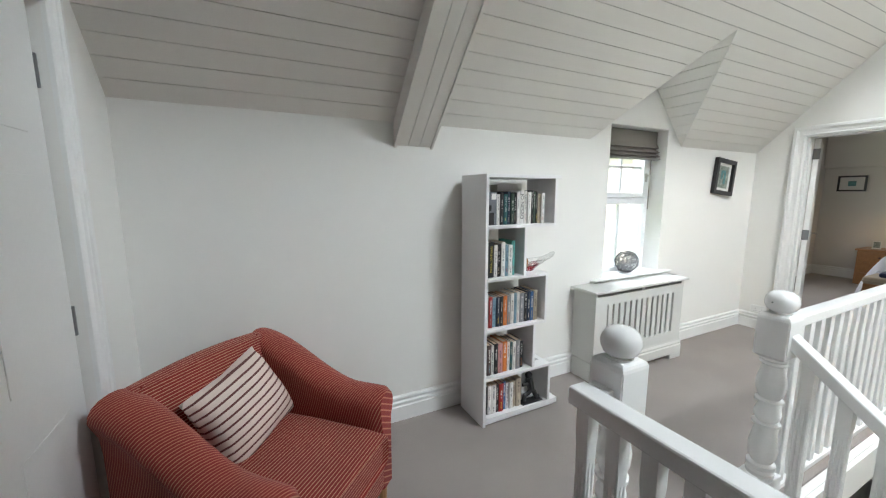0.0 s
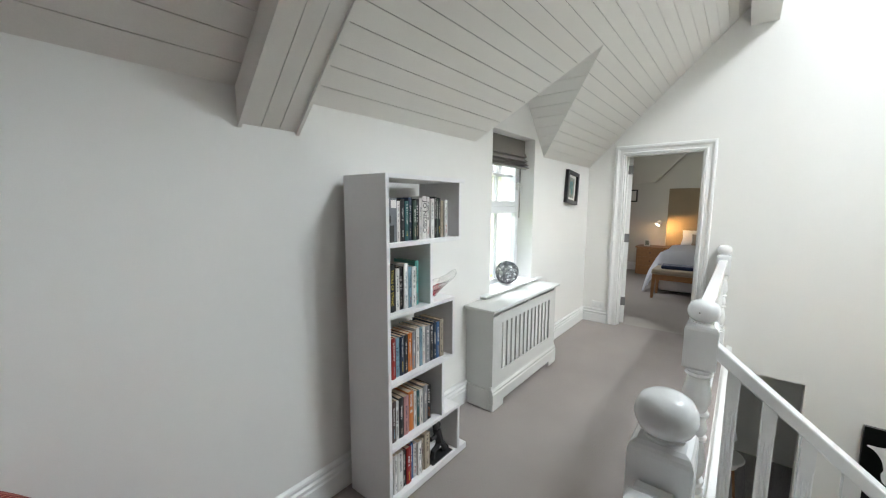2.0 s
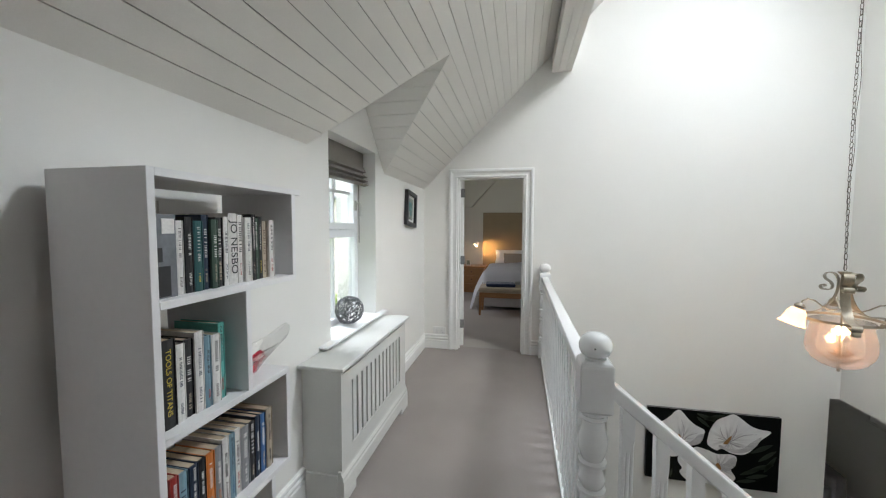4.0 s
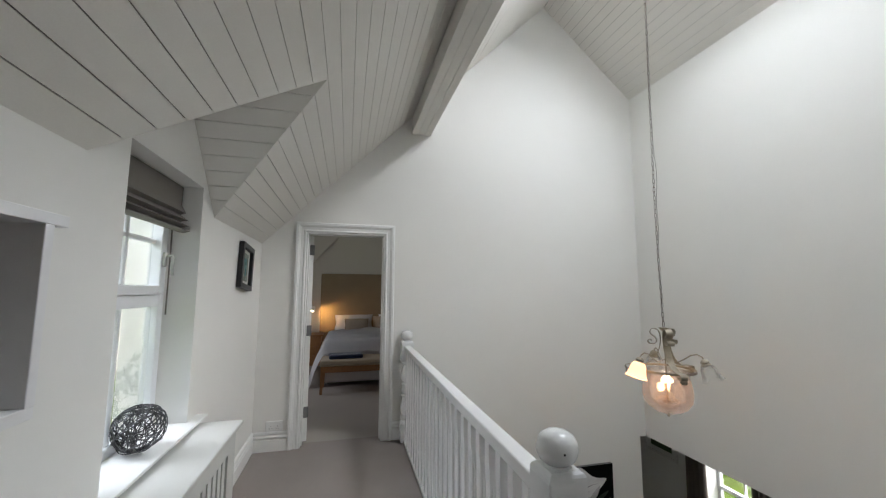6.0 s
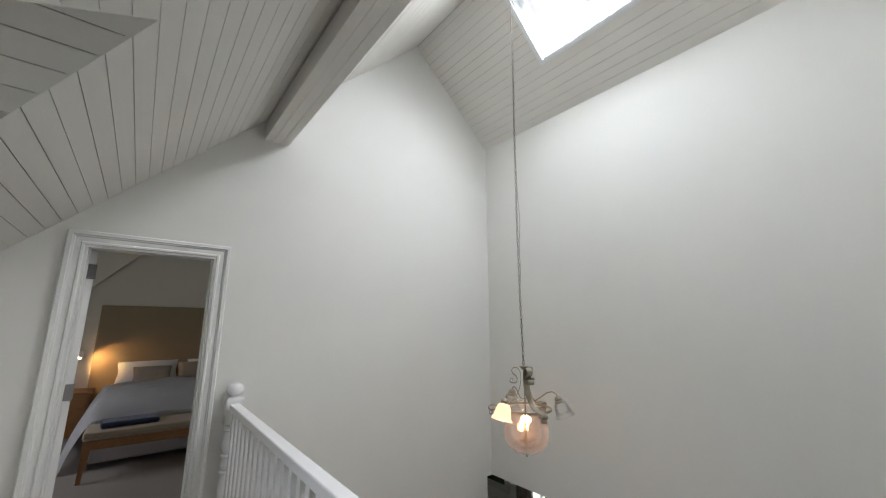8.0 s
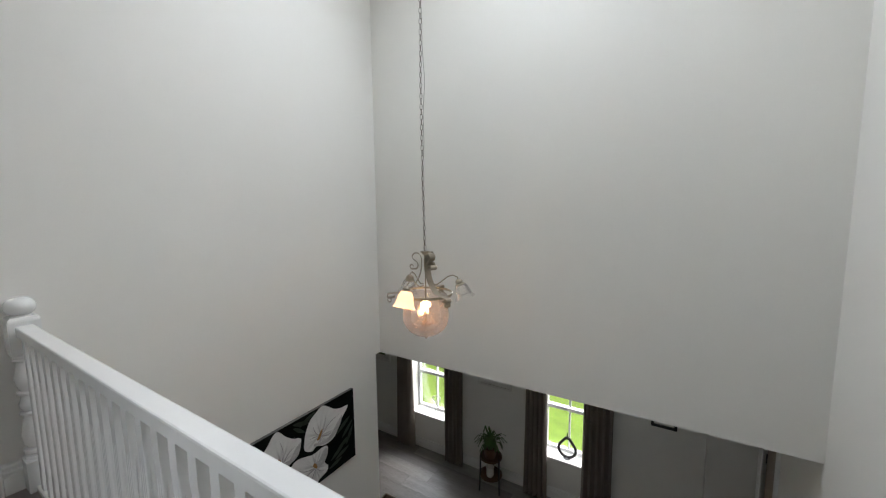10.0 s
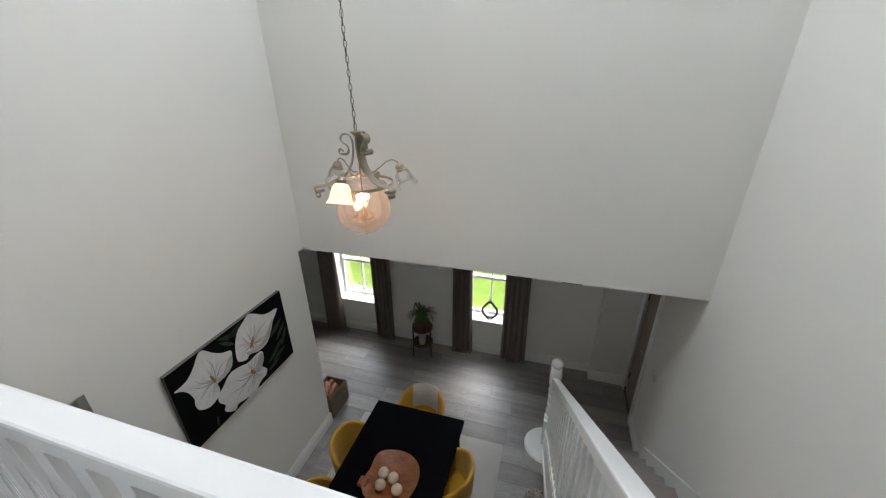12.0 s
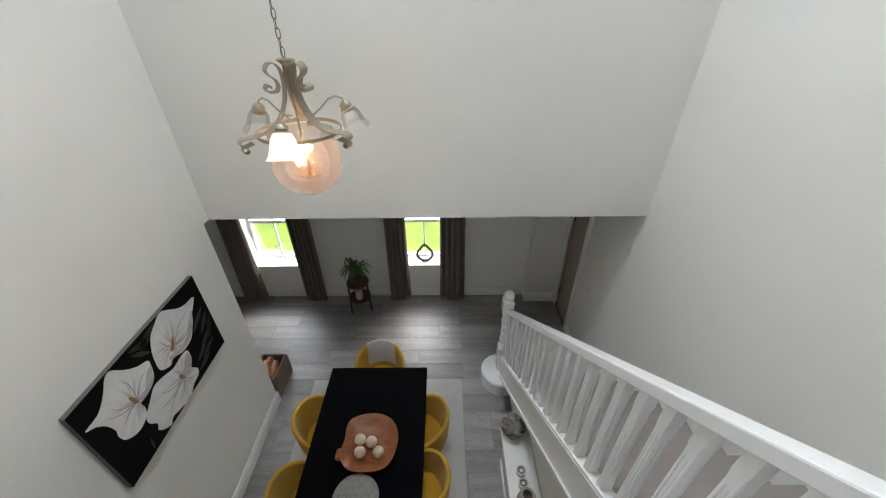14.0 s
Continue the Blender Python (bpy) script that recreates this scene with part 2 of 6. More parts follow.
RED_GLASS = glass("red_art_glass", (0.75, 0.03, 0.06), 0.03)
CLEAR = glass("clear_glass", (0.97, 0.97, 0.96), 0.02, 0.6)
BOWL_GLASS = glass("frosted_bowl_glass", (1.0, 0.87, 0.82), 0.16, 0.52)
bt = BOWL_GLASS.node_tree
milk, milk_mix, surf = bt.nodes.new("ShaderNodeBsdfTranslucent"), bt.nodes.new("ShaderNodeMixShader"), bt.nodes["Material Output"].inputs["Surface"]
milk.inputs["Color"].default_value = (1.0, 0.80, 0.72, 1)
milk_mix.inputs[0].default_value = 0.09
bt.links.new(surf.links[0].from_socket, milk_mix.inputs[1])
bt.links.new(milk.outputs[0], milk_mix.inputs[2])
bt.links.new(milk_mix.outputs[0], surf)
LIT_SHADE = glow("lit_tulip_glass", (1.0, 0.60, 0.30), 1.05)
BULB = glow("glowing_bulb", (1.0, 0.60, 0.26), 9.0)
BED_BULB = glow("glowing_reading_bulb", (1.0, 0.72, 0.42), 14.0)
RENDER_WHITE = mat("white_rendered_wall", (0.88, 0.88, 0.86), 0.85, var=0.05, scale=2)
SLATE = mat("blue_grey_slate", (0.10, 0.115, 0.14), 0.6, var=0.3, scale=8)
GRASS = mat("lawn_grass", (0.15, 0.25, 0.03), 0.9, var=0.6, scale=3.0, fine=22, bump=0.2)
BUSH = mat("shrub_leaves", (0.05, 0.105, 0.025), 0.7, var=0.5, scale=6)
BARK = mat("brown_bark", (0.12, 0.085, 0.06), 0.9, var=0.3, scale=10)
SLATE_PANE = mat("dark_window_pane", (0.05, 0.055, 0.06), 0.15, var=0.1)
# Flat colour for the garden green reflected in the dining room mirror.
MIRROR_GREEN = mat("dark_green_mirror_reflection", (0.05, 0.09, 0.03), 0.6, var=0.5, scale=10)

# ---- mesh helpers ----


def finish(name, bm, material, smooth=False):
    bmesh.ops.recalc_face_normals(bm, faces=bm.faces)
    me = bpy.data.meshes.new(name)
    bm.to_mesh(me)
    bm.free()
    me.materials.append(material)
    if smooth:
        for f in me.polygons:
            f.use_smooth = True
        me.set_sharp_from_angle(angle=radians(38))
    return me


def part(name, bm, material, parent, label="", smooth=False, at=None):
    """Links a bmesh as one mesh object under a thing or under a part."""
    ob = new(name, finish(name, bm, material, smooth))
    ob.parent = parent
    if at is not None:
        ob.matrix_basis = at
    if label:
        ob["label"] = label
    return ob


def piece(name, me, parent, at):
    ob = new(name, me)
    ob.parent, ob.matrix_basis = parent, at
    return ob


def thing(name, at, label, category, group="", kind=""):
    ob = new(name)
    ob.empty_display_size = 0.1
    ob.matrix_basis = at
    return tagged(ob, label, category, group, kind)


def solo(name, bm, material, at, label, category, group="", kind="", smooth=False):
    ob = new(name, finish(name, bm, material, smooth))
    ob.matrix_basis = at
    return tagged(ob, label, category, group, kind)


def setting(name, bm, material, label="", category="", smooth=False):
    ob = new(name, finish(name, bm, material, smooth))
    return tagged(ob, label, category, kind="structure")


HERE = Matrix.Identity(4)


def box(x0, x1, y0, y1, z0, z1, bevel=0.0, bm=None, seg=1):
    b = bmesh.new()
    vs = [b.verts.new((x, y, z)) for x in (x0, x1) for y in (y0, y1) for z in (z0, z1)]
    for q in ((0, 1, 3, 2), (4, 6, 7, 5), (0, 4, 5, 1), (2, 3, 7, 6), (0, 2, 6, 4), (1, 5, 7, 3)):
        b.faces.new([vs[i] for i in q])
    if bevel:
        bmesh.ops.bevel(b, geom=b.edges[:], offset=bevel, segments=seg, affect="EDGES", profile=0.5)
    if bm is None:
        return b
    merge(bm, b)
    return bm


def merge(bm, other, m=None):
    if m is not None:
        other.transform(m)
    me = bpy.data.meshes.new("tmp")
    other.to_mesh(me)
    other.free()
    bm.from_mesh(me)
    bpy.data.meshes.remove(me)
    return bm


def moved(bm, m):
    bm.transform(m)
    return bm


def rings(loops, closed=True, cap=True):
    """Skins a row of rings of points."""
    bm = bmesh.new()
    vs = [[bm.verts.new(p) for p in r] for r in loops]
    for a, b in zip(vs, vs[1:]):
        k = len(a)
        for i in range(k if closed else k - 1):
            j = (i + 1) % k
            bm.faces.new((a[i], a[j], b[j], b[i]))
    if cap and closed:
        bm.faces.new(vs[0][::-1])
        bm.faces.new(vs[-1])
    return bm


def lathe(profile, seg=24, cap=True):
    """Turns (radius, z) pairs round z."""
    return rings([[(r * math.cos(2 * math.pi * i / seg), r * math.sin(2 * math.pi * i / seg), z) for i in range(seg)] for r, z in profile], cap=cap)


def tube(points, r, seg=8, closed=False, taper=None):
    pts = [Vector(p) for p in points]
    loops, up = [], Vector((0.13, 0.21, 0.97)).normalized()
    n = len(pts)
    for i, p in enumerate(pts):
        a, b = (pts[i - 1] if i or closed else p), (pts[(i + 1) % n] if i < n - 1 or closed else p)
        d = (b - a).normalized()
        s = d.cross(up)
        s = s.normalized() if s.length > 1e-4 else Vector((1, 0, 0))
        u = s.cross(d).normalized()
        up = u
        rr = r * (taper[i] if taper else 1)
        loops.append([p + rr * (math.cos(2 * math.pi * k / seg) * s + math.sin(2 * math.pi * k / seg) * u) for k in range(seg)])
    if closed:
        loops.append(loops[0])
        bm = rings(loops, cap=False)
        bmesh.ops.remove_doubles(bm, verts=bm.verts, dist=1e-6)
        return bm
    return rings(loops)


def ribbon(points, width_dir, w, t):
    """A flat strap of width w and thickness t along points."""
    pts = [Vector(p) for p in points]
    wd = Vector(width_dir).normalized()
    loops = []
    for i, p in enumerate(pts):
        d = (pts[min(i + 1, len(pts) - 1)] - pts[max(i - 1, 0)]).normalized()
        nrm = d.cross(wd).normalized()
        loops.append([p + wd * w / 2 + nrm * t / 2, p - wd * w / 2 + nrm * t / 2, p - wd * w / 2 - nrm * t / 2, p + wd * w / 2 - nrm * t / 2])
    return rings(loops)


def extrude_profile(profile, start, end, side):
    """A moulding: (out, up) pairs swept from start to end; side is the way out of the wall."""
    a, b, s = Vector(start), Vector(end), Vector(side)
    return rings([[p + s * o + Vector((0, 0, u)) for o, u in profile] for p in (a, b)])


def ball(r, seg=16, rz=None, at=(0, 0, 0)):
    rz = rz or r
    half = seg // 2
    prof = [(max(1e-4, r * math.sin(math.pi * i / half)), -rz * math.cos(math.pi * i / half)) for i in range(half + 1)]
    return moved(lathe(prof, seg), pose(*at))


def slab(poly, z0, z1):
    """A flat plate with the outline poly, from z0 to z1."""
    return rings([[(x, y, z0) for x, y in poly], [(x, y, z1) for x, y in poly]])


def words(text, size, material, parent, at, label=""):
    cu = bpy.data.curves.new("lettering", "FONT")
    cu.body, cu.size, cu.align_x, cu.align_y, cu.extrude = text, size, "CENTER", "CENTER", 0.0002
    tmp = bpy.data.objects.new("lettering", cu)
    me = bpy.data.meshes.new_from_object(tmp)
    bpy.data.objects.remove(tmp)
    me.materials.clear()
    me.materials.append(material)
    ob = new("lettering", me)
    ob.parent, ob.matrix_basis = parent, at
    if label:
        ob["label"] = label
    return ob

# ---- the building ----
WEST, NORTH, EAST, SOUTH = -0.39, 2.45, 4.89, -1.69
VOID_WEST, EDGE, LOW, SOFFIT = 1.10, 1.00, -2.735, -0.224
EAVE, RIDGE_Y, RIDGE_Z, SOUTH_EAVE = 1.852, -0.53, 4.82, 3.80
LOW_SOUTH, LOW_EAST = -3.54, 8.00
WIN = (2.685, 3.40, 0.735, 1.985)
DOOR_Y, DOOR_Z = (1.31, 2.06), 1.975


def boxes(name, rows, material, label="", category=""):
    bm = bmesh.new()
    for r in rows:
        box(*r, bm=bm)
    return setting(name, bm, material, label, category)


boxes("wall_north", [(-0.54, WIN[0], NORTH, 2.78, LOW, 2.62), (WIN[1], 5.01, NORTH, 2.78, LOW, 2.62), (WIN[0], WIN[1], NORTH, 2.78, LOW, WIN[2] - 0.005), (WIN[0], WIN[1], NORTH, 2.78, WIN[3], 2.62)],
      WALL, "warm white painted plaster wall with a recessed window", "wall")
boxes("wall_west", [(-0.54, WEST, 1.945, NORTH, 0, 4.9), (-0.54, WEST, -1.81, 1.06, 0, 4.9), (-0.54, WEST, 1.06, 1.945, 2.02, 4.9)], WALL, "warm white painted plaster wall with a doorway", "wall")
# Added wall out of view, set far back to dim the west landing.
boxes("wall_landing_south_unseen", [(-0.54, 0.98, -1.81, -1.69, 0, 4.9)], WALL, "warm white painted plaster wall", "wall")
boxes("wall_void_west", [(0.98, VOID_WEST, -2.76, 0.45, LOW, 4.9), (0.98, VOID_WEST, 0.45, EDGE, LOW, SOFFIT), (0.98, VOID_WEST, EDGE, NORTH, LOW, SOFFIT),
                         (0.98, VOID_WEST, -3.36, -2.76, -0.70, SOFFIT), (0.98, VOID_WEST, -3.84, -3.36, LOW, SOFFIT)],
      WALL, "tall warm white plaster wall beside the stairs", "wall")
boxes("wall_east", [(EAST, 5.01, -1.99, DOOR_Y[0], SOFFIT, 5.0), (EAST, 5.01, DOOR_Y[1], NORTH, SOFFIT, 3.4), (EAST, 5.01, DOOR_Y[0], DOOR_Y[1], DOOR_Z, 3.9),
                    (EAST, 5.01, DOOR_Y[0], DOOR_Y[1], SOFFIT, -0.012), (EAST, 5.01, -1.61, 0.40, LOW, SOFFIT)],
      WALL, "double-height warm white plaster gable wall", "wall")
boxes("wall_south", [(0.98, EAST, -1.99, SOUTH, SOFFIT, 4.6)], WALL, "high warm white plaster wall hanging above the dining room", "wall")
SW = [(2.80, 3.52), (5.04, 5.83)]
SILL_Z, HEAD_Z = -2.115, -0.72
boxes("wall_dining_south", [(0.98, SW[0][0], -3.84, LOW_SOUTH, LOW, SOFFIT), (SW[0][1], SW[1][0], -3.84, LOW_SOUTH, LOW, SOFFIT), (SW[1][1], LOW_EAST, -3.84, LOW_SOUTH, LOW, SOFFIT)]
      + [(a, b, -3.84, LOW_SOUTH, LOW, SILL_Z - 0.03) for a, b in SW] + [(a, b, -3.84, LOW_SOUTH, HEAD_Z, SOFFIT) for a, b in SW],
      WALL, "pale plaster dining room wall with two deep windows", "wall")
boxes("wall_dining_east", [(LOW_EAST, 8.15, -3.84, 2.78, LOW, SOFFIT)], WALL, "pale plaster wall at the end of the living space", "wall")
boxes("wall_living_north", [(5.01, LOW_EAST, NORTH, 2.78, LOW, SOFFIT)], WALL, "pale plaster wall in the living space", "wall")
boxes("wall_chimney_breast", [(VOID_WEST, 1.57, LOW_SOUTH, -3.38, LOW, SOFFIT)], WALL, "shallow plaster boxing in the dining room corner", "wall")
boxes("ceiling_dining", [(0.98, LOW_EAST, -3.84, -1.99, SOFFIT, -0.02), (5.01, LOW_EAST, -1.99, 2.78, SOFFIT, -0.14)], WALL, "white plaster ceiling of the dining room", "ceiling")

# landing floor with carpet on a white-edged slab
boxes("floor_slab", [(-0.54, 0.98, -1.81, NORTH, SOFFIT, -0.012), (0.98, VOID_WEST, 0.45, NORTH, SOFFIT, -0.012), (VOID_WEST, EAST, EDGE, NORTH, SOFFIT, -0.012)], WALL, "landing floor slab with a white plaster soffit", "floor")
boxes("floor", [(WEST, 0.98, -1.69, NORTH, -0.012, 0), (0.98, 1.10, 0.45, NORTH, -0.012, 0), (1.10, EAST, EDGE + 0.02, NORTH, -0.012, 0), (EAST, 5.01, DOOR_Y[0], DOOR_Y[1], -0.012, -0.002)], CARPET, "greige fitted carpet on the landing", "carpet")
boxes("trim_void_edge", [(2.20, EAST, 0.975, EDGE, SOFFIT - 0.02, 0.012), (2.20, EAST, 0.955, 0.975, -0.045, 0.004)], SATIN, "white painted fascia board along the landing edge", "trim")

# bedroom shell
boxes("floor_bedroom", [(5.01, 9.15, -1.5, 3.3, -0.14, -0.003)], BED_CARPET, "pale grey fitted bedroom carpet", "carpet")
boxes("wall_bedroom_head", [(9.15, 9.27, -1.6, 3.4, -0.14, 3.1)], BED_WALL, "pale grey painted bedroom wall behind the bed", "wall")
boxes("wall_bedroom_north", [(5.01, 6.2, 3.3, 3.42, -0.14, 3.1), (7.4, 9.15, 3.3, 3.42, -0.14, 3.1), (6.2, 7.4, 3.3, 3.42, -0.14, 0.8), (6.2, 7.4, 3.3, 3.42, 2.1, 3.1)], BED_WALL, "pale grey painted bedroom wall with a window", "wall")
boxes("wall_bedroom_south", [(5.01, 9.15, -1.62, -1.5, -0.14, 3.1)], BED_WALL, "pale grey painted bedroom wall", "wall")
boxes("wall_bedroom_west", [(5.01, 5.02, -1.5, 1.22, 0, 3.0), (5.01, 5.02, 2.15, 3.3, 0, 3.0), (5.01, 5.02, 1.22, 2.15, 2.07, 3.0)], BED_WALL, "pale grey painted bedroom wall beside the door", "wall")
boxes("ceiling_bedroom", [(4.95, 9.27, -1.62, 3.42, 3.0, 3.1)], BED_WALL, "plain white bedroom ceiling", "ceiling")
slope = slab([(2.44, 1.86), (3.29, 1.86), (3.29, 3.0), (1.40, 3.0)], 0, 0.11)
setting("ceiling_bedroom_slope", moved(slope, Matrix(((0, 0, -1, 9.149), (1, 0, 0, 0), (0, 1, 0, 0), (0, 0, 0, 1)))), BED_WALL, "sloping boxed end of the bedroom ceiling", "ceiling")

# boarded sloping ceilings
S45 = math.atan2(RIDGE_Z - EAVE, NORTH - RIDGE_Y)
CO, SI = math.cos(S45), math.sin(S45)
DORMER_X, DORMER_HALF, DORMER_TOP = 3.025, 0.567, 2.500
PITCH, GAP = 0.0925, 0.0035


def prism(bm, quad, out, depth):
    """A board: a quad of points, thickened along out."""
    o = Vector(out) * depth
    a = [bm.verts.new(p) for p in quad]
    b = [bm.verts.new(Vector(p) + o) for p in quad]
    n = len(a)
    bm.faces.new(a)
    bm.faces.new(b[::-1])
    for i in range(n):
        bm.faces.new((a[i], b[i], b[(i + 1) % n], a[(i + 1) % n]))


def dormer_half(z):
    return DORMER_HALF * max(0.0, 1 - (z - EAVE) / (DORMER_TOP - EAVE))


def north_strip(bm, s0, s1, x0, x1, depth, lift):
    nrm = Vector((0, SI, CO))
    pt = lambda x, s: Vector((x, NORTH - s * CO, EAVE + s * SI)) + nrm * lift
    h0, h1 = dormer_half(EAVE + s0 * SI), dormer_half(EAVE + s1 * SI)
    if h0 <= 0 and h1 <= 0:
        prism(bm, (pt(x0, s0), pt(x1, s0), pt(x1, s1), pt(x0, s1)), nrm, depth)
    else:
        prism(bm, (pt(x0, s0), pt(DORMER_X - h0, s0), pt(DORMER_X - h1, s1), pt(x0, s1)), nrm, depth)
        prism(bm, (pt(DORMER_X + h0, s0), pt(x1, s0), pt(x1, s1), pt(DORMER_X + h1, s1)), nrm, depth)


slope_len = math.hypot(RIDGE_Z - EAVE, NORTH - RIDGE_Y)
apex_s = (DORMER_TOP - EAVE) / SI
bm = bmesh.new()
rng = random.Random(4)
s = 0.0
while s < slope_len:
    e = min(s + PITCH, slope_len)
    if s < apex_s < e:
        north_strip(bm, s, apex_s, WEST, EAST, 0.012, 0)
        north_strip(bm, apex_s, e - GAP, WEST, EAST, 0.012, 0)
    else:
        north_strip(bm, s, e - GAP, WEST, EAST, 0.012, rng.uniform(0, 0.0012))
    s = e
setting("ceiling_north_slope", bm, BOARD, "off-white tongue-and-groove boarded sloping ceiling", "ceiling")
bm = bmesh.new()
for a, b in ((0, apex_s), (apex_s, slope_len + 0.05)):
    north_strip(bm, a, b, WEST - 0.1, EAST + 0.1, 0.10, 0.0125)
setting("ceiling_north_backing", bm, GROOVE_AND_SHADE, "roof boarding behind the sloping ceiling", "ceiling")

# small gabled recess over the window
bm, back = bmesh.new(), bmesh.new()
fall = math.hypot(DORMER_HALF, DORMER_TOP - EAVE)
apex_y = NORTH - apex_s * CO
for sx in (-1, 1):
    nrm = Vector((sx * (DORMER_TOP - EAVE), 0, DORMER_HALF)).normalized()

    def dp(d, y, lift=0.0):
        k = d / fall
        return Vector((DORMER_X + sx * DORMER_HALF * k, y, DORMER_TOP - (DORMER_TOP - EAVE) * k)) + nrm * lift

    def valley(d):
        return apex_y + (NORTH - apex_y) * d / fall
    d = 0.0
    while d < fall - 0.005:
        e = min(d + PITCH, fall)
        q = min(e - GAP, fall - 0.0005)
        prism(bm, (dp(d, valley(d)), dp(q, valley(q)), dp(q, NORTH), dp(d, NORTH)), nrm, 0.012)
        d = e
    prism(back, (dp(0, apex_y, 0.0125), dp(fall, NORTH, 0.0125), dp(0, NORTH, 0.0125)), nrm, 0.05)
setting("ceiling_dormer", bm, BOARD, "off-white boarded gable recess above the window", "ceiling")
setting("ceiling_dormer_backing", back, GROOVE_AND_SHADE, "roof boarding behind the gable recess", "ceiling")

# south slope with the roof window
S_SLOPE = math.atan2(RIDGE_Z - SOUTH_EAVE, RIDGE_Y - SOUTH)
CS, SS = math.cos(S_SLOPE), math.sin(S_SLOPE)
south_len = math.hypot(RIDGE_Z - SOUTH_EAVE, RIDGE_Y - SOUTH)
s_at = lambda y: (y - SOUTH) / CS
SKY = (2.40, 3.58, s_at(-1.24), s_at(-0.70))
s_nrm = Vector((0, -SS, CS))
s_pt = lambda x, s, lift=0.0: Vector((x, SOUTH + s * CS, SOUTH_EAVE + s * SS)) + s_nrm * lift


def south_strip(bm, a, b, x0, x1, depth, lift):
    spans = [(x0, x1)] if b <= SKY[2] + 1e-6 or a >= SKY[3] - 1e-6 else [(x0, SKY[0]), (SKY[1], x1)]
    for p, q in spans:
        prism(bm, (s_pt(p, a, lift), s_pt(q, a, lift), s_pt(q, b, lift), s_pt(p, b, lift)), s_nrm, depth)


cuts = sorted([i * PITCH for i in range(int(south_len / PITCH) + 1)] + [south_len])
bm = bmesh.new()
for a, b in zip(cuts, cuts[1:]):
    lim = [a] + [c for c in SKY[2:] if a < c < b] + [b - GAP]
    for p, q in zip(lim, lim[1:]):
        if q > p:
            south_strip(bm, p, q, WEST, EAST, 0.012, rng.uniform(0, 0.0012))
setting("ceiling_south_slope", bm, BOARD, "off-white boarded sloping ceiling with a roof window", "ceiling")
bm = bmesh.new()
for a, b in ((-0.1, SKY[2]), (SKY[2], SKY[3]), (SKY[3], south_len + 0.05)):
    south_strip(bm, a, b, WEST - 0.15, EAST + 0.1, 0.10, 0.0125)
setting("ceiling_south_backing", bm, GROOVE_AND_SHADE, "roof boarding behind the south slope", "ceiling")

# roof window
def on_slope(x0, x1, s0, s1, l0, l1):
    b = bmesh.new()
    prism(b, (s_pt(x0, s0, l0), s_pt(x1, s0, l0), s_pt(x1, s1, l0), s_pt(x0, s1, l0)), s_nrm, l1 - l0)
    return b


roof_win = tagged(new("window_2"), "white framed roof window with bright sky beyond", "roof window", kind="structure")
a, b, c, d = SKY
for nm, q in (("window_trim", (a - 0.045, b + 0.045, c - 0.045, c, -0.016, 0.01)), ("window_trim", (a - 0.045, b + 0.045, d, d + 0.045, -0.016, 0.01)),
              ("window_trim", (a - 0.045, a, c, d, -0.016, 0.01)), ("window_trim", (b, b + 0.045, c, d, -0.016, 0.01)),
              ("reveal", (a, a + 0.012, c, d, 0.0, 0.13)), ("reveal", (b - 0.012, b, c, d, 0.0, 0.13)), ("reveal", (a + 0.012, b - 0.012, c, c + 0.012, 0.0, 0.13)), ("reveal", (a + 0.012, b - 0.012, d - 0.012, d, 0.0, 0.13)),
              ("sash", (a + 0.012, a + 0.07, c + 0.012, d - 0.012, 0.09, 0.13)), ("sash", (b - 0.07, b - 0.012, c + 0.012, d - 0.012, 0.09, 0.13)),
              ("sash", (a + 0.07, b - 0.07, c + 0.012, c + 0.07, 0.09, 0.13)), ("sash", (a + 0.07, b - 0.07, d - 0.07, d - 0.012, 0.09, 0.13)),
              ("mullion", ((a + b) / 2 - 0.03, (a + b) / 2 + 0.03, c + 0.07, d - 0.07, 0.09, 0.13))):
    part(nm, on_slope(*q), UPVC, roof_win)
pane = part("pane", on_slope(a + 0.012, b - 0.012, c + 0.012, d - 0.012, 0.105, 0.109), PANE, roof_win)
pane.visible_shadow = False

# purlin and rafter casings
bm = bmesh.new()
for y0, y1 in ((0.855, 0.918), (0.921, 0.989), (0.992, 1.055)):
    box(0.90, EAST, y0, y1, 3.060, 3.075, bm=bm)
for y0, y1, zt in ((0.855, 0.869, 3.425), (1.041, 1.055, 3.235)):
    box(0.90, EAST, y0, y1, 3.075, zt, bm=bm)
box(0.90, EAST, 0.869, 1.041, 3.076, 3.235, bm=bm)
solo("ceiling_beam", bm, BOARD, HERE, "off-white boxed purlin under the boarded ceiling", "beam", kind="structure")
bm = bmesh.new()
nrm = Vector((0, SI, CO))
for x0, x1, drop in ((0.888, 0.902, 0.102), (0.902, 0.974, 0.092), (0.977, 1.046, 0.092), (1.049, 1.120, 0.092), (1.120, 1.134, 0.102)):
    pt = lambda x, s, l: Vector((x, NORTH - s * CO, EAVE + s * SI)) - nrm * l
    end = (NORTH - 1.055) / CO
    quad = [pt(x0, -drop * SI / CO * 1.0, drop), pt(x0, end, drop), pt(x0, end, -0.005), pt(x0, 0.0, -0.005)]
    prism(bm, quad, (1, 0, 0), x1 - x0)
solo("rafter_casing", bm, BOARD, HERE, "off-white boxed rafter running up the boarded ceiling", "beam", kind="structure")

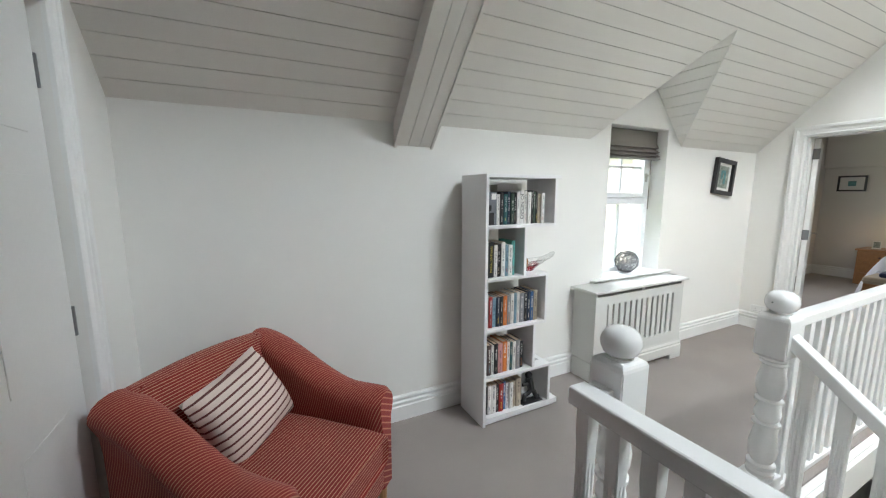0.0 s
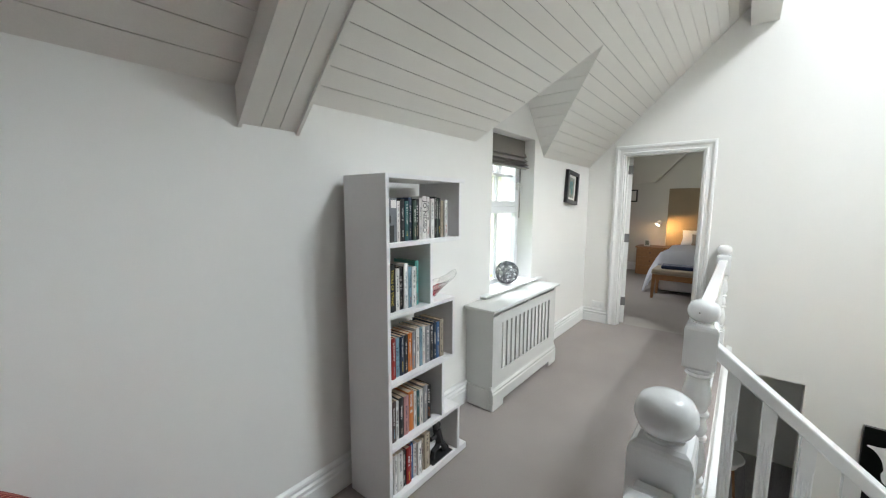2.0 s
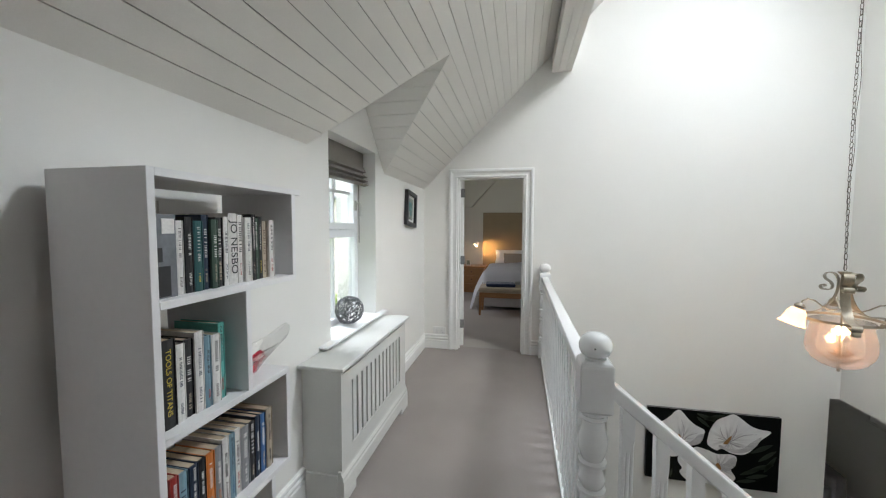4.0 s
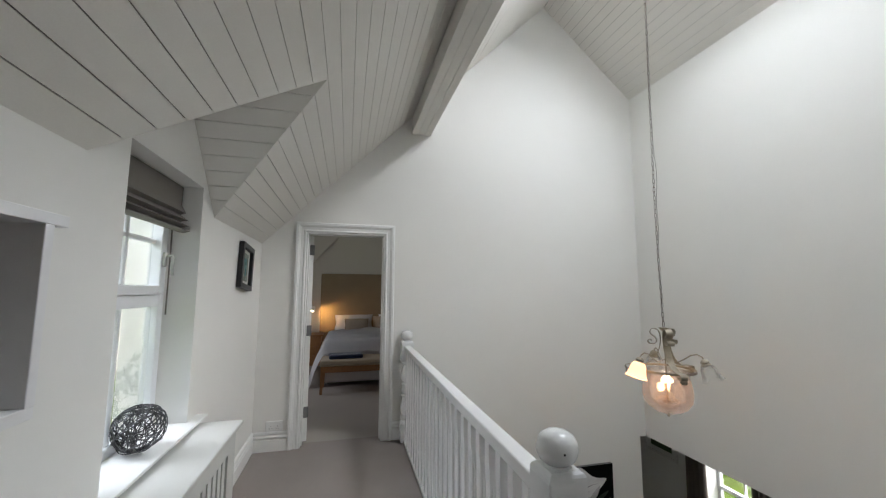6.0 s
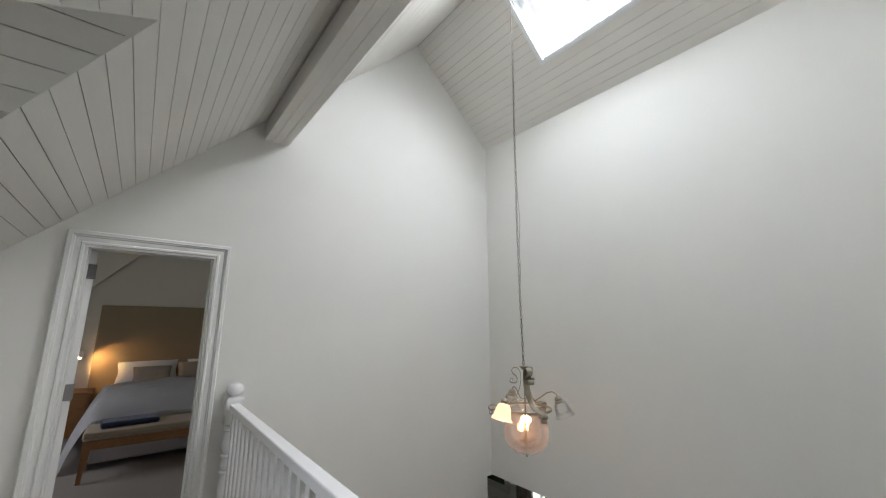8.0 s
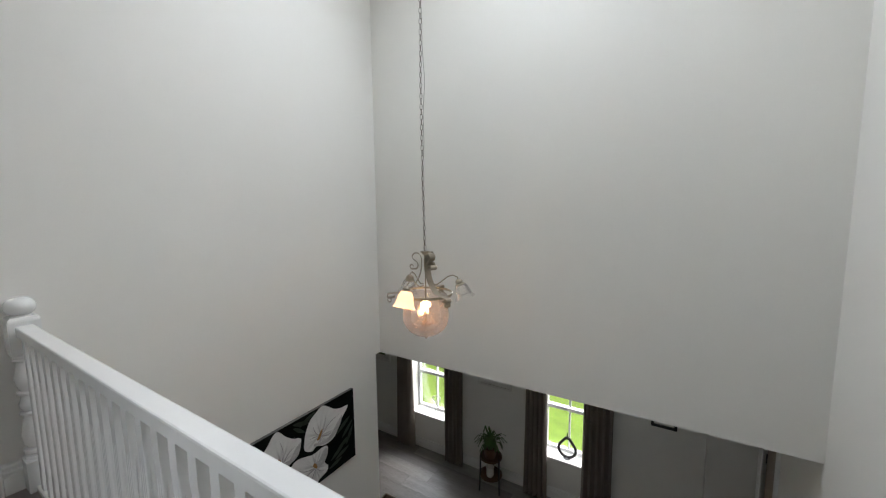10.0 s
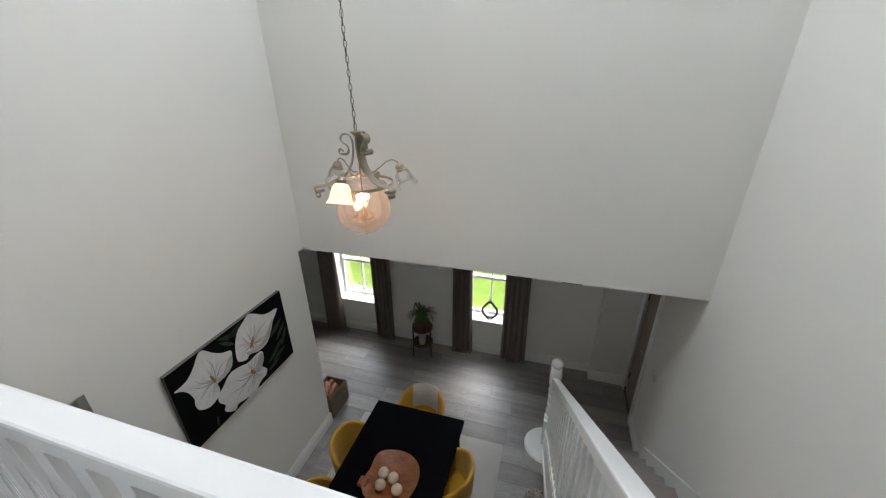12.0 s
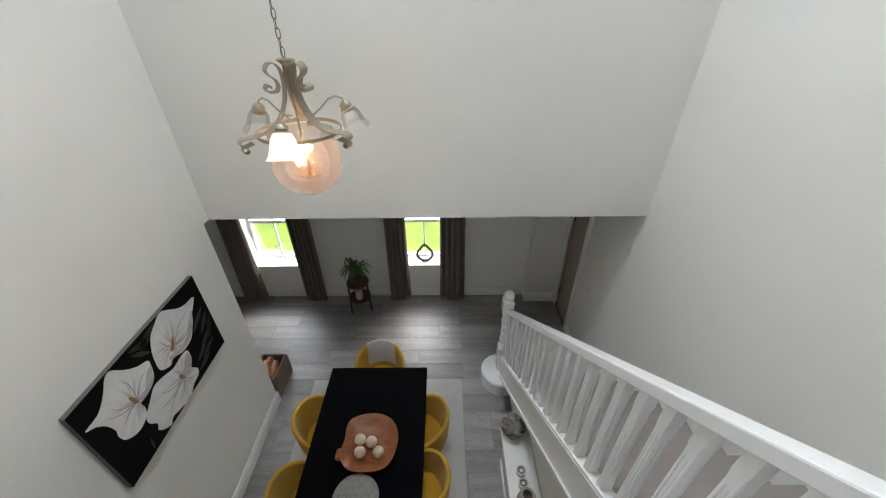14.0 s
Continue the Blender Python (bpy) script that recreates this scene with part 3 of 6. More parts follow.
# skirting boards
SKIRT = [(0, 0), (0.018, 0), (0.018, 0.094), (0.011, 0.101), (0.011, 0.107), (0.021, 0.115), (0.021, 0.126), (0.012, 0.134), (0.012, 0.141), (0.018, 0.149), (0.015, 0.160), (0, 0.167)]


def skirting(name, z, runs):
    bm = bmesh.new()
    for a, b, s in runs:
        merge(bm, extrude_profile(SKIRT, (*a, z), (*b, z), (*s, 0)))
    return setting(name, bm, SATIN, "white moulded skirting board", "skirting")


skirting("baseboard", 0, [((WEST, NORTH), (2.37, NORTH), (0, -1)), ((3.46, NORTH), (EAST, NORTH), (0, -1)), ((EAST, NORTH - 0.018), (EAST, 2.155), (-1, 0)), ((EAST, 1.215), (EAST, 1.12), (-1, 0)),
                          ((WEST, 2.04), (WEST, NORTH - 0.018), (1, 0)), ((WEST, -1.69), (WEST, 0.96), (1, 0))])
skirting("baseboard_bedroom", 0, [((9.15, 3.3), (9.15, -1.5), (-1, 0)), ((9.13, 3.3), (5.8, 3.3), (0, -1))])
skirting("baseboard_dining", LOW, [((1.57, LOW_SOUTH), (LOW_EAST, LOW_SOUTH), (0, 1)), ((EAST, 0.40), (EAST, -1.61), (-1, 0)), ((EAST - 0.018, -1.61), (5.028, -1.61), (0, -1)), ((5.01, -1.61), (5.01, 0.4), (1, 0)),
                                   ((VOID_WEST, -3.38), (1.588, -3.38), (0, 1)), ((1.57, -3.38), (1.57, LOW_SOUTH), (1, 0)), ((VOID_WEST, -2.68), (VOID_WEST, -2.15), (1, 0))])

# door casings
ARCHITRAVE = [(0, 0), (0, 0.013), (0.005, 0.017), (0.017, 0.017), (0.022, 0.010), (0.050, 0.013), (0.055, 0.019), (0.062, 0.021), (0.066, 0.028), (0.087, 0.028), (0.093, 0.020), (0.093, 0)]


def architrave(plane, a, b, top, z0, side):
    """A mitred moulding up, over and down round an opening."""
    return rings([[(plane + side * t, y + sy * w, z if foot else z + w) for w, t in ARCHITRAVE] for y, sy, z, foot in ((a, -1, z0, True), (a, -1, top, False), (b, 1, top, False), (b, 1, z0, True))])


def casing(name, plane, a, b, top, z0, side, label):
    """A moulded architrave on the plane x = plane round the opening a to b."""
    root = tagged(new(name), label, "door frame", kind="structure")
    part("architrave", architrave(plane, a, b, top, z0, side), SATIN, root)
    return root


fr = casing("door_frame_1", EAST, DOOR_Y[0], DOOR_Y[1], DOOR_Z, 0, -1, "white moulded architrave round the bedroom doorway")
bm = bmesh.new()
for q in ((4.885, 5.02, DOOR_Y[0], DOOR_Y[0] + 0.014, 0, DOOR_Z), (4.885, 5.02, DOOR_Y[1] - 0.014, DOOR_Y[1], 0, DOOR_Z), (4.885, 5.02, DOOR_Y[0] + 0.014, DOOR_Y[1] - 0.014, DOOR_Z - 0.014, DOOR_Z),
          (4.94, 4.965, DOOR_Y[1] - 0.026, DOOR_Y[1] - 0.014, 0, DOOR_Z - 0.014), (4.94, 4.965, DOOR_Y[0] + 0.014, DOOR_Y[0] + 0.026, 0, DOOR_Z - 0.014)):
    box(*q, bm=bm)
part("jamb", bm, SATIN, fr)


def door_leaf(name, w, h, material, label, mirror=1):
    """A six-panel leaf hinged at its origin, lying along +x."""
    root = tagged(new(name), label, "door", kind="structure")
    part("leaf", box(0.003, w, -0.02, 0.02, 0.006, h, 0.002), material, root)
    for x0, x1 in ((0.11, w / 2 - 0.045), (w / 2 + 0.045, w - 0.11)):
        for z0, z1 in ((0.2, 0.78), (0.95, 1.5), (1.62, h - 0.12)):
            bm = bmesh.new()
            for y in (-0.0235, 0.0205):
                box(x0, x1, y, y + 0.003, z0, z1, 0.0012, bm=bm)
            part("panel", bm, material, root)
    for z in (0.22, 0.98, 1.765):
        part("hinge", box(-0.004, 0.004, -0.026, 0.026, z, z + 0.10, 0.001), HINGE, root, "dull steel butt hinge")
    hd = bmesh.new()
    for y in (-1, 1):
        merge(hd, tube([(w - 0.06, y * 0.02, 1.0), (w - 0.06, y * 0.06, 1.0), (w - 0.17, y * 0.065, 1.0)], 0.009))
    part("handle", hd, STEEL, root, "brushed steel lever handle", smooth=True)
    return root


door_leaf("door_1", 0.735, 1.955, SATIN, "white panelled bedroom door standing wide open").matrix_basis = pose(5.024, DOOR_Y[1] - 0.040, 0, 0, 0, 17)

# west doorway at the start
fr = tagged(new("door_frame_2"), "white moulded architrave round the closed landing door", "door frame", kind="structure")
part("architrave", architrave(WEST, 1.06, 1.945, 2.02, 0, 1), SATIN, fr)
door_leaf("door_2", 0.88, 2.01, SATIN, "white panelled landing door, closed").matrix_basis = pose(-0.44, 1.942, 0, 0, 0, -90)
boxes("wall_west_closure", [(-0.60, -0.545, 0.9, 2.1, 0, 2.3)], WALL, "plain wall behind the closed landing door", "wall")

# dining room side door
fr = casing("door_frame_3", VOID_WEST, -3.28, -2.76, -0.75, LOW, 1, "white moulded architrave round the dining room door")
dl = tagged(new("door_3"), "taupe wood-veneer dining room door, closed", "door", kind="structure")
part("leaf", box(1.035, 1.075, -3.28, -2.76, LOW + 0.006, -0.75), TAUPE_DOOR, dl)
part("handle", tube([(1.075, -2.82, -1.72), (1.12, -2.82, -1.72), (1.125, -2.92, -1.72)], 0.009), STEEL, dl, "brushed steel lever handle", smooth=True)
for z in (-2.5, -1.2):
    part("hinge", box(1.074, 1.082, -3.285, -3.265, z, z + 0.1), BLACK, dl, "dark steel hinge")
boxes("wall_door_closure", [(0.94, 0.98, -3.4, -2.5, LOW, -0.6)], WALL, "plain wall behind the dining room door", "wall")

# ---- landing window, blind and radiator cover ----
win = tagged(new("window_1"), "white casement window above the radiator cover", "window", kind="structure")
wx0, wx1, wz0, wz1 = WIN
WY0, WY1 = 2.600, 2.655
MID = 1.375
for nm, q in (("frame", (wx0, wx0 + 0.05, WY0, WY1, wz0, wz1)), ("frame", (wx1 - 0.05, wx1, WY0, WY1, wz0, wz1)), ("frame", (wx0 + 0.05, wx1 - 0.05, WY0, WY1, wz0, wz0 + 0.05)),
              ("frame", (wx0 + 0.05, wx1 - 0.05, WY0, WY1, wz1 - 0.05, wz1)), ("transom", (wx0 + 0.05, wx1 - 0.05, WY0, WY1, MID - 0.03, MID + 0.03)),
              ("sash", (wx0 + 0.05, wx0 + 0.09, WY0 - 0.015, WY1 - 0.01, MID + 0.03, wz1 - 0.05)), ("sash", (wx1 - 0.095, wx1 - 0.05, WY0 - 0.015, WY1 - 0.01, MID + 0.03, wz1 - 0.05)),
              ("sash", (wx0 + 0.09, wx1 - 0.095, WY0 - 0.015, WY1 - 0.01, MID + 0.03, MID + 0.075)), ("sash", (wx0 + 0.09, wx1 - 0.095, WY0 - 0.015, WY1 - 0.01, wz1 - 0.095, wz1 - 0.05)),
              ("glazing_bar", (3.030, 3.055, WY0 + 0.012, WY1 - 0.012, wz0 + 0.05, MID - 0.03)), ("glazing_bar", (3.030, 3.055, WY0 + 0.012, WY1 - 0.012, MID + 0.075, wz1 - 0.095)),
              ("glazing_bar", (wx0 + 0.09, wx1 - 0.095, WY0 + 0.012, WY1 - 0.012, 1.66, 1.682))):
    part(nm, box(*q, 0.004), UPVC, win)
for z0, z1 in ((wz0 + 0.05, MID - 0.03), (MID + 0.075, wz1 - 0.095)):
    pn = part("pane", box(wx0 + 0.05, wx1 - 0.05, 2.626, 2.630, z0, z1), PANE, win)
    pn.visible_shadow = False
hd = box(3.315, 3.337, WY0 - 0.030, WY0 - 0.014, 1.545, 1.62, 0.004)
merge(hd, tube([(3.326, WY0 - 0.03, 1.60), (3.326, WY0 - 0.055, 1.60), (3.326, WY0 - 0.058, 1.585), (3.324, WY0 - 0.06, 1.50)], 0.008))
part("handle", hd, STEEL, win, "satin steel window handle", smooth=True)
part("window_sill", box(2.545, 3.54, 2.395, 2.60, 0.733, 0.747, 0.004), SATIN, win)

blind = thing("roman_blind", pose(3.0425, 2.545, 1.98), "taupe linen roman blind drawn up in folds", "blind")
prof = [(0.0, 0.0), (0.002, -0.10), (-0.022, -0.142), (0.006, -0.150), (-0.012, -0.165), (-0.034, -0.182), (0.006, -0.189), (-0.016, -0.201), (-0.042, -0.214), (0.004, -0.220), (-0.020, -0.229), (-0.046, -0.240), (-0.012, -0.250), (0.012, -0.245), (0.016, -0.02), (0.016, 0.0)]
part("folded_cloth", rings([[(x, y, z) for y, z in prof] for x in (-0.352, 0.352)]), BLIND, blind, smooth=True)
part("cord", tube([(0.330, 0.03, -0.20), (0.331, 0.03, -0.45), (0.329, 0.03, -0.68)], 0.0042, 6), BLIND, blind, "grey pull cord")

rad = thing("radiator_cover", pose(2.905, NORTH, 0), "pale grey slatted wooden radiator cover under the window", "radiator cover")
RX, RY = 0.535, -0.205
part("top_board", box(-0.572, 0.565, -0.252, 0, 0.700, 0.722, 0.006, seg=2), COVER, rad)
for sx in (-1, 1):
    part("side_panel", box(sx * RX - (0.018 if sx > 0 else 0), sx * RX + (0.018 if sx < 0 else 0), RY, -0.002, 0.0, 0.70), COVER, rad)
fb = bmesh.new()
for q in ((-RX, -RX + 0.125, RY - 0.018, RY, 0.10, 0.672), (RX - 0.125, RX, RY - 0.018, RY, 0.10, 0.672), (-RX + 0.125, RX - 0.125, RY - 0.018, RY, 0.10, 0.255), (-RX + 0.125, RX - 0.125, RY - 0.018, RY, 0.60, 0.672),
          (-RX, -0.52, RY - 0.018, RY, 0.672, 0.70), (-0.02, 0.02, RY - 0.018, RY, 0.672, 0.70), (0.50, RX, RY - 0.018, RY, 0.672, 0.70)):
    box(*q, bm=fb)
part("front_frame", fb, COVER, rad)
for i in range(12):
    x = -RX + 0.168 + i * (2 * RX - 0.336) / 11
    part("slat", box(x - 0.0225, x + 0.0225, RY - 0.014, RY - 0.003, 0.245, 0.61, 0.002), COVER, rad)
part("plinth", rings([[(x, RY - o, z) for o, z in ((0.0, 0.045), (0.034, 0.045), (0.034, 0.115), (0.028, 0.125), (0.030, 0.138), (0.020, 0.155), (0.018, 0.17), (0.0, 0.17))] for x in (-RX - 0.012, RX + 0.012)]), COVER, rad)
for sx in (-1, 1):
    part("foot", box(sx * (RX - 0.06) - 0.075, sx * (RX - 0.06) + 0.075, RY - 0.034, RY, 0.0, 0.046, 0.003), COVER, rad)
    part("side_plinth", box(sx * RX - 0.014 if sx < 0 else sx * RX, sx * RX if sx < 0 else sx * RX + 0.014, RY, -0.02, 0.0, 0.15, 0.003), COVER, rad)
# White radiator given a dark colour that stands for shade between the slats.
part("radiator", box(-0.51, 0.51, -0.11, -0.03, 0.05, 0.69, 0.01), GROOVE_AND_SHADE, rad, "radiator block coloured dark for the shade behind the slats")


def tangle(name, r, n, wire, seed, material, at, label):
    """A ball wound from thin hoops at random tilts."""
    rg = random.Random(seed)
    root = thing(name, at, label, "ornament")
    for _ in range(n):
        rr = r * rg.uniform(0.9, 1.0)
        q = Euler((rg.uniform(0, 6.3), rg.uniform(0, 6.3), rg.uniform(0, 6.3))).to_matrix()
        off = rg.uniform(-0.55, 0.55) * rr
        hr = math.sqrt(rr * rr - off * off)
        wob = rg.uniform(0, 6.3)
        pts = [q @ Vector((hr * math.cos(a) * (1 + 0.05 * math.sin(3 * a + wob)), hr * math.sin(a), off + 0.04 * r * math.sin(2 * a + wob))) for a in [2 * math.pi * k / 22 for k in range(22)]]
        part("hoop", tube(pts, wire, 5, closed=True), material, root, smooth=True)
    return root


tangle("wire_ball", 0.098, 34, 0.0021, 3, WIRE, pose(3.045, 2.505, 0.846), "tangled dark silver wire ball on the window sill")

# framed picture beside the window
def framed(name, w, h, fw, print_mat, at, label, inner=(0.55, 0.5), depth=0.022):
    """A picture in the plane y = 0, seen from -y."""
    root = thing(name, at, label, "picture")
    fb = bmesh.new()
    for q in ((-w / 2, -w / 2 + fw, -depth, 0, -h / 2, h / 2), (w / 2 - fw, w / 2, -depth, 0, -h / 2, h / 2), (-w / 2 + fw, w / 2 - fw, -depth, 0, h / 2 - fw, h / 2), (-w / 2 + fw, w / 2 - fw, -depth, 0, -h / 2, -h / 2 + fw)):
        box(*q, bm=fb)
    part("frame", fb, BLACK, root)
    part("mount", box(-w / 2 + fw, w / 2 - fw, -0.008, -0.002, -h / 2 + fw, h / 2 - fw), MOUNT, root, "white card mount")
    iw, ih = inner[0] * w / 2, inner[1] * h / 2
    part("print", box(-iw, iw, -0.0105, -0.0082, -ih, ih), print_mat, root, "small printed picture")
    return root


pic = framed("framed_picture", 0.325, 0.34, 0.036, PRINT, pose(4.285, NORTH - 0.004, 1.598, 0, 6, 0), "small black-framed grey-green print on the landing wall", (0.52, 0.62), 0.034)
for dx, dz, w, h in ((-0.03, 0.02, 0.03, 0.08), (0.02, -0.01, 0.035, 0.11), (0.0, 0.05, 0.06, 0.03)):
    part("print_figure", box(dx - w / 2, dx + w / 2, -0.0125, -0.0108, dz - h / 2, dz + h / 2), PRINT_BLUE, pic)


def socket(name, at, label):
    root = thing(name, at, label, "socket")
    part("plate", box(-0.073, 0.073, -0.010, 0, -0.043, 0.043, 0.004), PLASTIC, root)
    for sx in (-1, 1):
        part("switch", box(sx * 0.05 - 0.008, sx * 0.05 + 0.008, -0.013, -0.0095, 0.012, 0.03, 0.001), PLASTIC, root)
        hb = bmesh.new()
        for x, z, w, h in ((0, 0.0, 0.004, 0.009), (-0.011, -0.02, 0.008, 0.004), (0.011, -0.02, 0.008, 0.004)):
            box(sx * 0.028 + x - w / 2, sx * 0.028 + x + w / 2, -0.0105, -0.0095, z - h / 2, z + h / 2, bm=hb)
        part("pin_holes", hb, BLACK, root)
    return root


socket("wall_socket", pose(EAST, 2.265, 0.212, 0, 0, -90), "white double wall socket above the skirting")
socket("wall_socket", pose(1.93, NORTH, 0.70), "white double wall socket beside the bookcase")
socket("wall_socket", pose(9.15, 2.64, 0.30, 0, 0, -90), "white double wall socket beside the bedside chest")

# ---- bookcase and books ----
BX, BF, BB = 1.318, 2.125, 2.405
case = thing("bookcase", pose(BX, BF, 0), "tall white stepped bookcase holding rows of books", "bookcase")
DEP = BB - BF
T = 0.019
part("side_panel", box(0, T, 0, DEP, 0, 1.555, 0.001), SHELF_WHITE, case)
SHELVES = [(0.020, 0.600, 0.035), (0.300, 0.530, T), (0.610, 0.480, T), (0.925, 0.480, T), (1.240, 0.530, T), (1.536, 0.562, T)]
UPRIGHTS = [(0.515, 0.055, 0.300), (0.375, 0.319, 0.610), (0.462, 0.629, 0.925), (0.283, 0.944, 1.240), (0.512, 1.259, 1.536)]
for z, w, t in SHELVES:
    part("shelf", box(T, w, 0, DEP, z, z + t, 0.001), SHELF_WHITE, case)
part("plinth", box(T, 0.59, 0.02, DEP, 0, 0.020), SHELF_WHITE, case)
for x, z0, z1 in UPRIGHTS:
    part("upright", box(x, x + T, 0, DEP, z0, z1, 0.001), SHELF_WHITE, case)
part("back_rail", box(T, 0.26, DEP - 0.012, DEP, 1.259, 1.50), BACK_BOARD, case, "cream back panel")

BOOK_COLOURS = {"w": (0.74, 0.72, 0.69), "c": (0.44, 0.37, 0.28), "k": (0.018, 0.018, 0.020), "n": (0.020, 0.035, 0.065), "t": (0.020, 0.095, 0.10), "l": (0.20, 0.33, 0.40), "g": (0.045, 0.085, 0.06),
                "r": (0.34, 0.025, 0.02), "o": (0.60, 0.18, 0.035), "b": (0.05, 0.13, 0.30), "d": (0.085, 0.055, 0.05), "m": (0.12, 0.42, 0.37), "y": (0.62, 0.48, 0.06), "p": (0.50, 0.25, 0.24), "s": (0.26, 0.26, 0.27)}
NAMES = {"w": "white", "c": "cream", "k": "black", "n": "dark navy", "t": "teal", "l": "pale blue", "g": "dark green", "r": "red", "o": "orange", "b": "blue", "d": "dark brown", "m": "mint green", "y": "yellow", "p": "dusty pink", "s": "grey"}
COVERS = {k: mat("book_cover_" + NAMES[k].replace(" ", "_"), v, 0.45, var=0.14, scale=30, fine=120, bump=0.01) for k, v in BOOK_COLOURS.items()}


def lettering(w, tall, z0, z1, rg):
    """A line of short plain bars running along a spine."""
    bm = bmesh.new()
    z, pitch = z0, w * tall * 0.58
    while z < z1:
        if rg.random() > 0.14:
            a = w * (0.5 - tall / 2)
            box(a, w - a, -0.0014, -0.0004, z, z + pitch * rg.uniform(0.28, 0.55), bm=bm)
        z += pitch
    return bm


def book(key, w, h, d, at, title="", tk="w", rg=random, bars=True):
    root = thing("book", at, f"{NAMES[key]} paperback book standing on the bookcase shelf", "book", "books on the bookcase")
    cb = bmesh.new()
    box(0, 0.0018, 0, d, 0, h, bm=cb)
    box(w - 0.0018, w, 0, d, 0, h, bm=cb)
    merge(cb, rings([[(x, y, z) for x, y in ((0, 0.004), (w * 0.2, 0.0006), (w * 0.5, -0.0008), (w * 0.8, 0.0006), (w, 0.004), (w - 0.0018, 0.006), (0.0018, 0.006))] for z in (0, h)]))
    part("cover", cb, COVERS[key], root)
    part("page_block", box(0.002, w - 0.002, 0.0065, d - 0.004, 0.003, h - 0.003), PAPER, root, "cream page edges")
    ink = COVERS[tk]
    if title:
        words(title, min(w * 1.0, h * 1.35 / len(title)), ink, root, Matrix.Translation((w / 2, -0.0013, h * 0.52)) @ pose(0, 0, 0, 90, 0, 0) @ pose(0, 0, 0, 0, 0, -90), "spine title")
    elif bars:
        k = rg.uniform(0.3, 0.5)
        z = h * rg.uniform(0.42, 0.5)
        part("title_bar", lettering(w, rg.uniform(0.24, 0.40), z, z + h * k, rg), ink, root, "plain spine lettering")["kind"] = "stuff"
        part("author_bar", lettering(w, rg.uniform(0.18, 0.28), h * 0.10, h * rg.uniform(0.24, 0.38), rg), COVERS[rg.choice("kdrnb" if tk != "w" else "wclsyo")], root, "plain spine lettering")["kind"] = "stuff"
    return root


ROWS_OF_BOOKS = [
    # shelf top, first x, width limit, colours, heights
    (1.259, 0.100, "wktngkwwwwkgkcw", 0.200, {7: ("JO NESBO", "k")}),
    (0.944, T + 0.002, "kkwkwlwm", 0.21, {1: ("TOOLS OF TITANS", "y")}),
    (0.629, T + 0.002, "wrlnkoswlwsknbc", 0.205, {}),
    (0.319, T + 0.002, "kdwkpowtwsk", 0.20, {}),
    (0.055, T + 0.002, "kwwkrbwwcc", 0.19, {}),
]
LIMITS = (0.458, 0.240, 0.425, 0.325, 0.315)
rg = random.Random(11)
for (z, x, keys, h0, titles), lim in zip(ROWS_OF_BOOKS, LIMITS):
    widths = [rg.uniform(0.016, 0.030) for _ in keys]
    for i in titles:
        widths[i] = 0.036
    k = (lim - x) / sum(widths)
    for i, (key, w) in enumerate(zip(keys, widths)):
        w *= k
        h = h0 * rg.uniform(0.90, 1.03)
        d = rg.uniform(0.125, 0.15)
        y = rg.uniform(0.028, 0.040)
        tk = "w" if key in "kntgrbdsyo" else rg.choice("kn" if key != "c" else "dk")
        ttl, tkk = titles.get(i, ("", tk))
        if ttl:
            h = h0 * 1.02
        book(key, w - 0.0006, h, d, pose(BX + x, BF + y, z + 0.0005), ttl, tkk, rg)
        x += w

# grey book turned face out beside the row, and the black bookend figures
root = thing("book", pose(BX + 0.024, BF + 0.026, 1.2595, 0, 0, 4), "grey paperback book standing face out on the bookcase", "book", "books on the bookcase")
part("cover", box(0, 0.070, 0, 0.022, 0, 0.195, 0.001), GREY_JACKET, root)
part("cover_print", box(0.001, 0.050, -0.0015, -0.0002, 0.004, 0.075, 0.0005), COVERS["k"], root, "black cover block")
part("cover_print", box(0.006, 0.030, -0.0015, -0.0002, 0.085, 0.118, 0.0005), COVERS["k"], root, "black cover block")
part("cover_print", box(0.03, 0.064, -0.0015, -0.0002, 0.15, 0.185), COVERS["w"], root, "pale cover block")


def pushing_figure(at):
    """A flat black steel bookend in the outline of a leaning shape."""
    bm = bmesh.new()
    merge(bm, ball(0.022, 14, at=(0.0, 0, 0.165)))
    for pts, r in ((((0.0, 0, 0.145), (0.012, 0, 0.115), (0.022, 0, 0.075)), 0.021), (((0.004, 0, 0.128), (-0.018, 0, 0.11), (-0.042, 0, 0.112)), 0.011),
                   (((0.022, 0, 0.075), (0.0, 0, 0.05), (-0.024, 0, 0.045), (-0.03, 0, 0.012)), 0.015), (((0.024, 0, 0.075), (0.048, 0, 0.045), (0.06, 0, 0.015), (0.078, 0, 0.012)), 0.015)):
        merge(bm, tube(pts, r, 8))
    box(-0.055, 0.09, -0.03, 0.03, 0.0, 0.004, bm=bm)
    bm.transform(Matrix.Diagonal((1.15, 1.0, 1.15, 1)))
    return solo("bookend", bm, BLACK, at, "black metal bookend shaped like a leaning figure", "bookend", "bookends", smooth=True)


pushing_figure(pose(BX + 0.385, BF + 0.045, 0.0555))

# red glass bird on the second ledge, grey wedge on the lower ledge
vase = thing("glass_vase", pose(1.715, 2.22, 0.944), "clear art glass vase with a red base on the bookcase ledge", "vase")


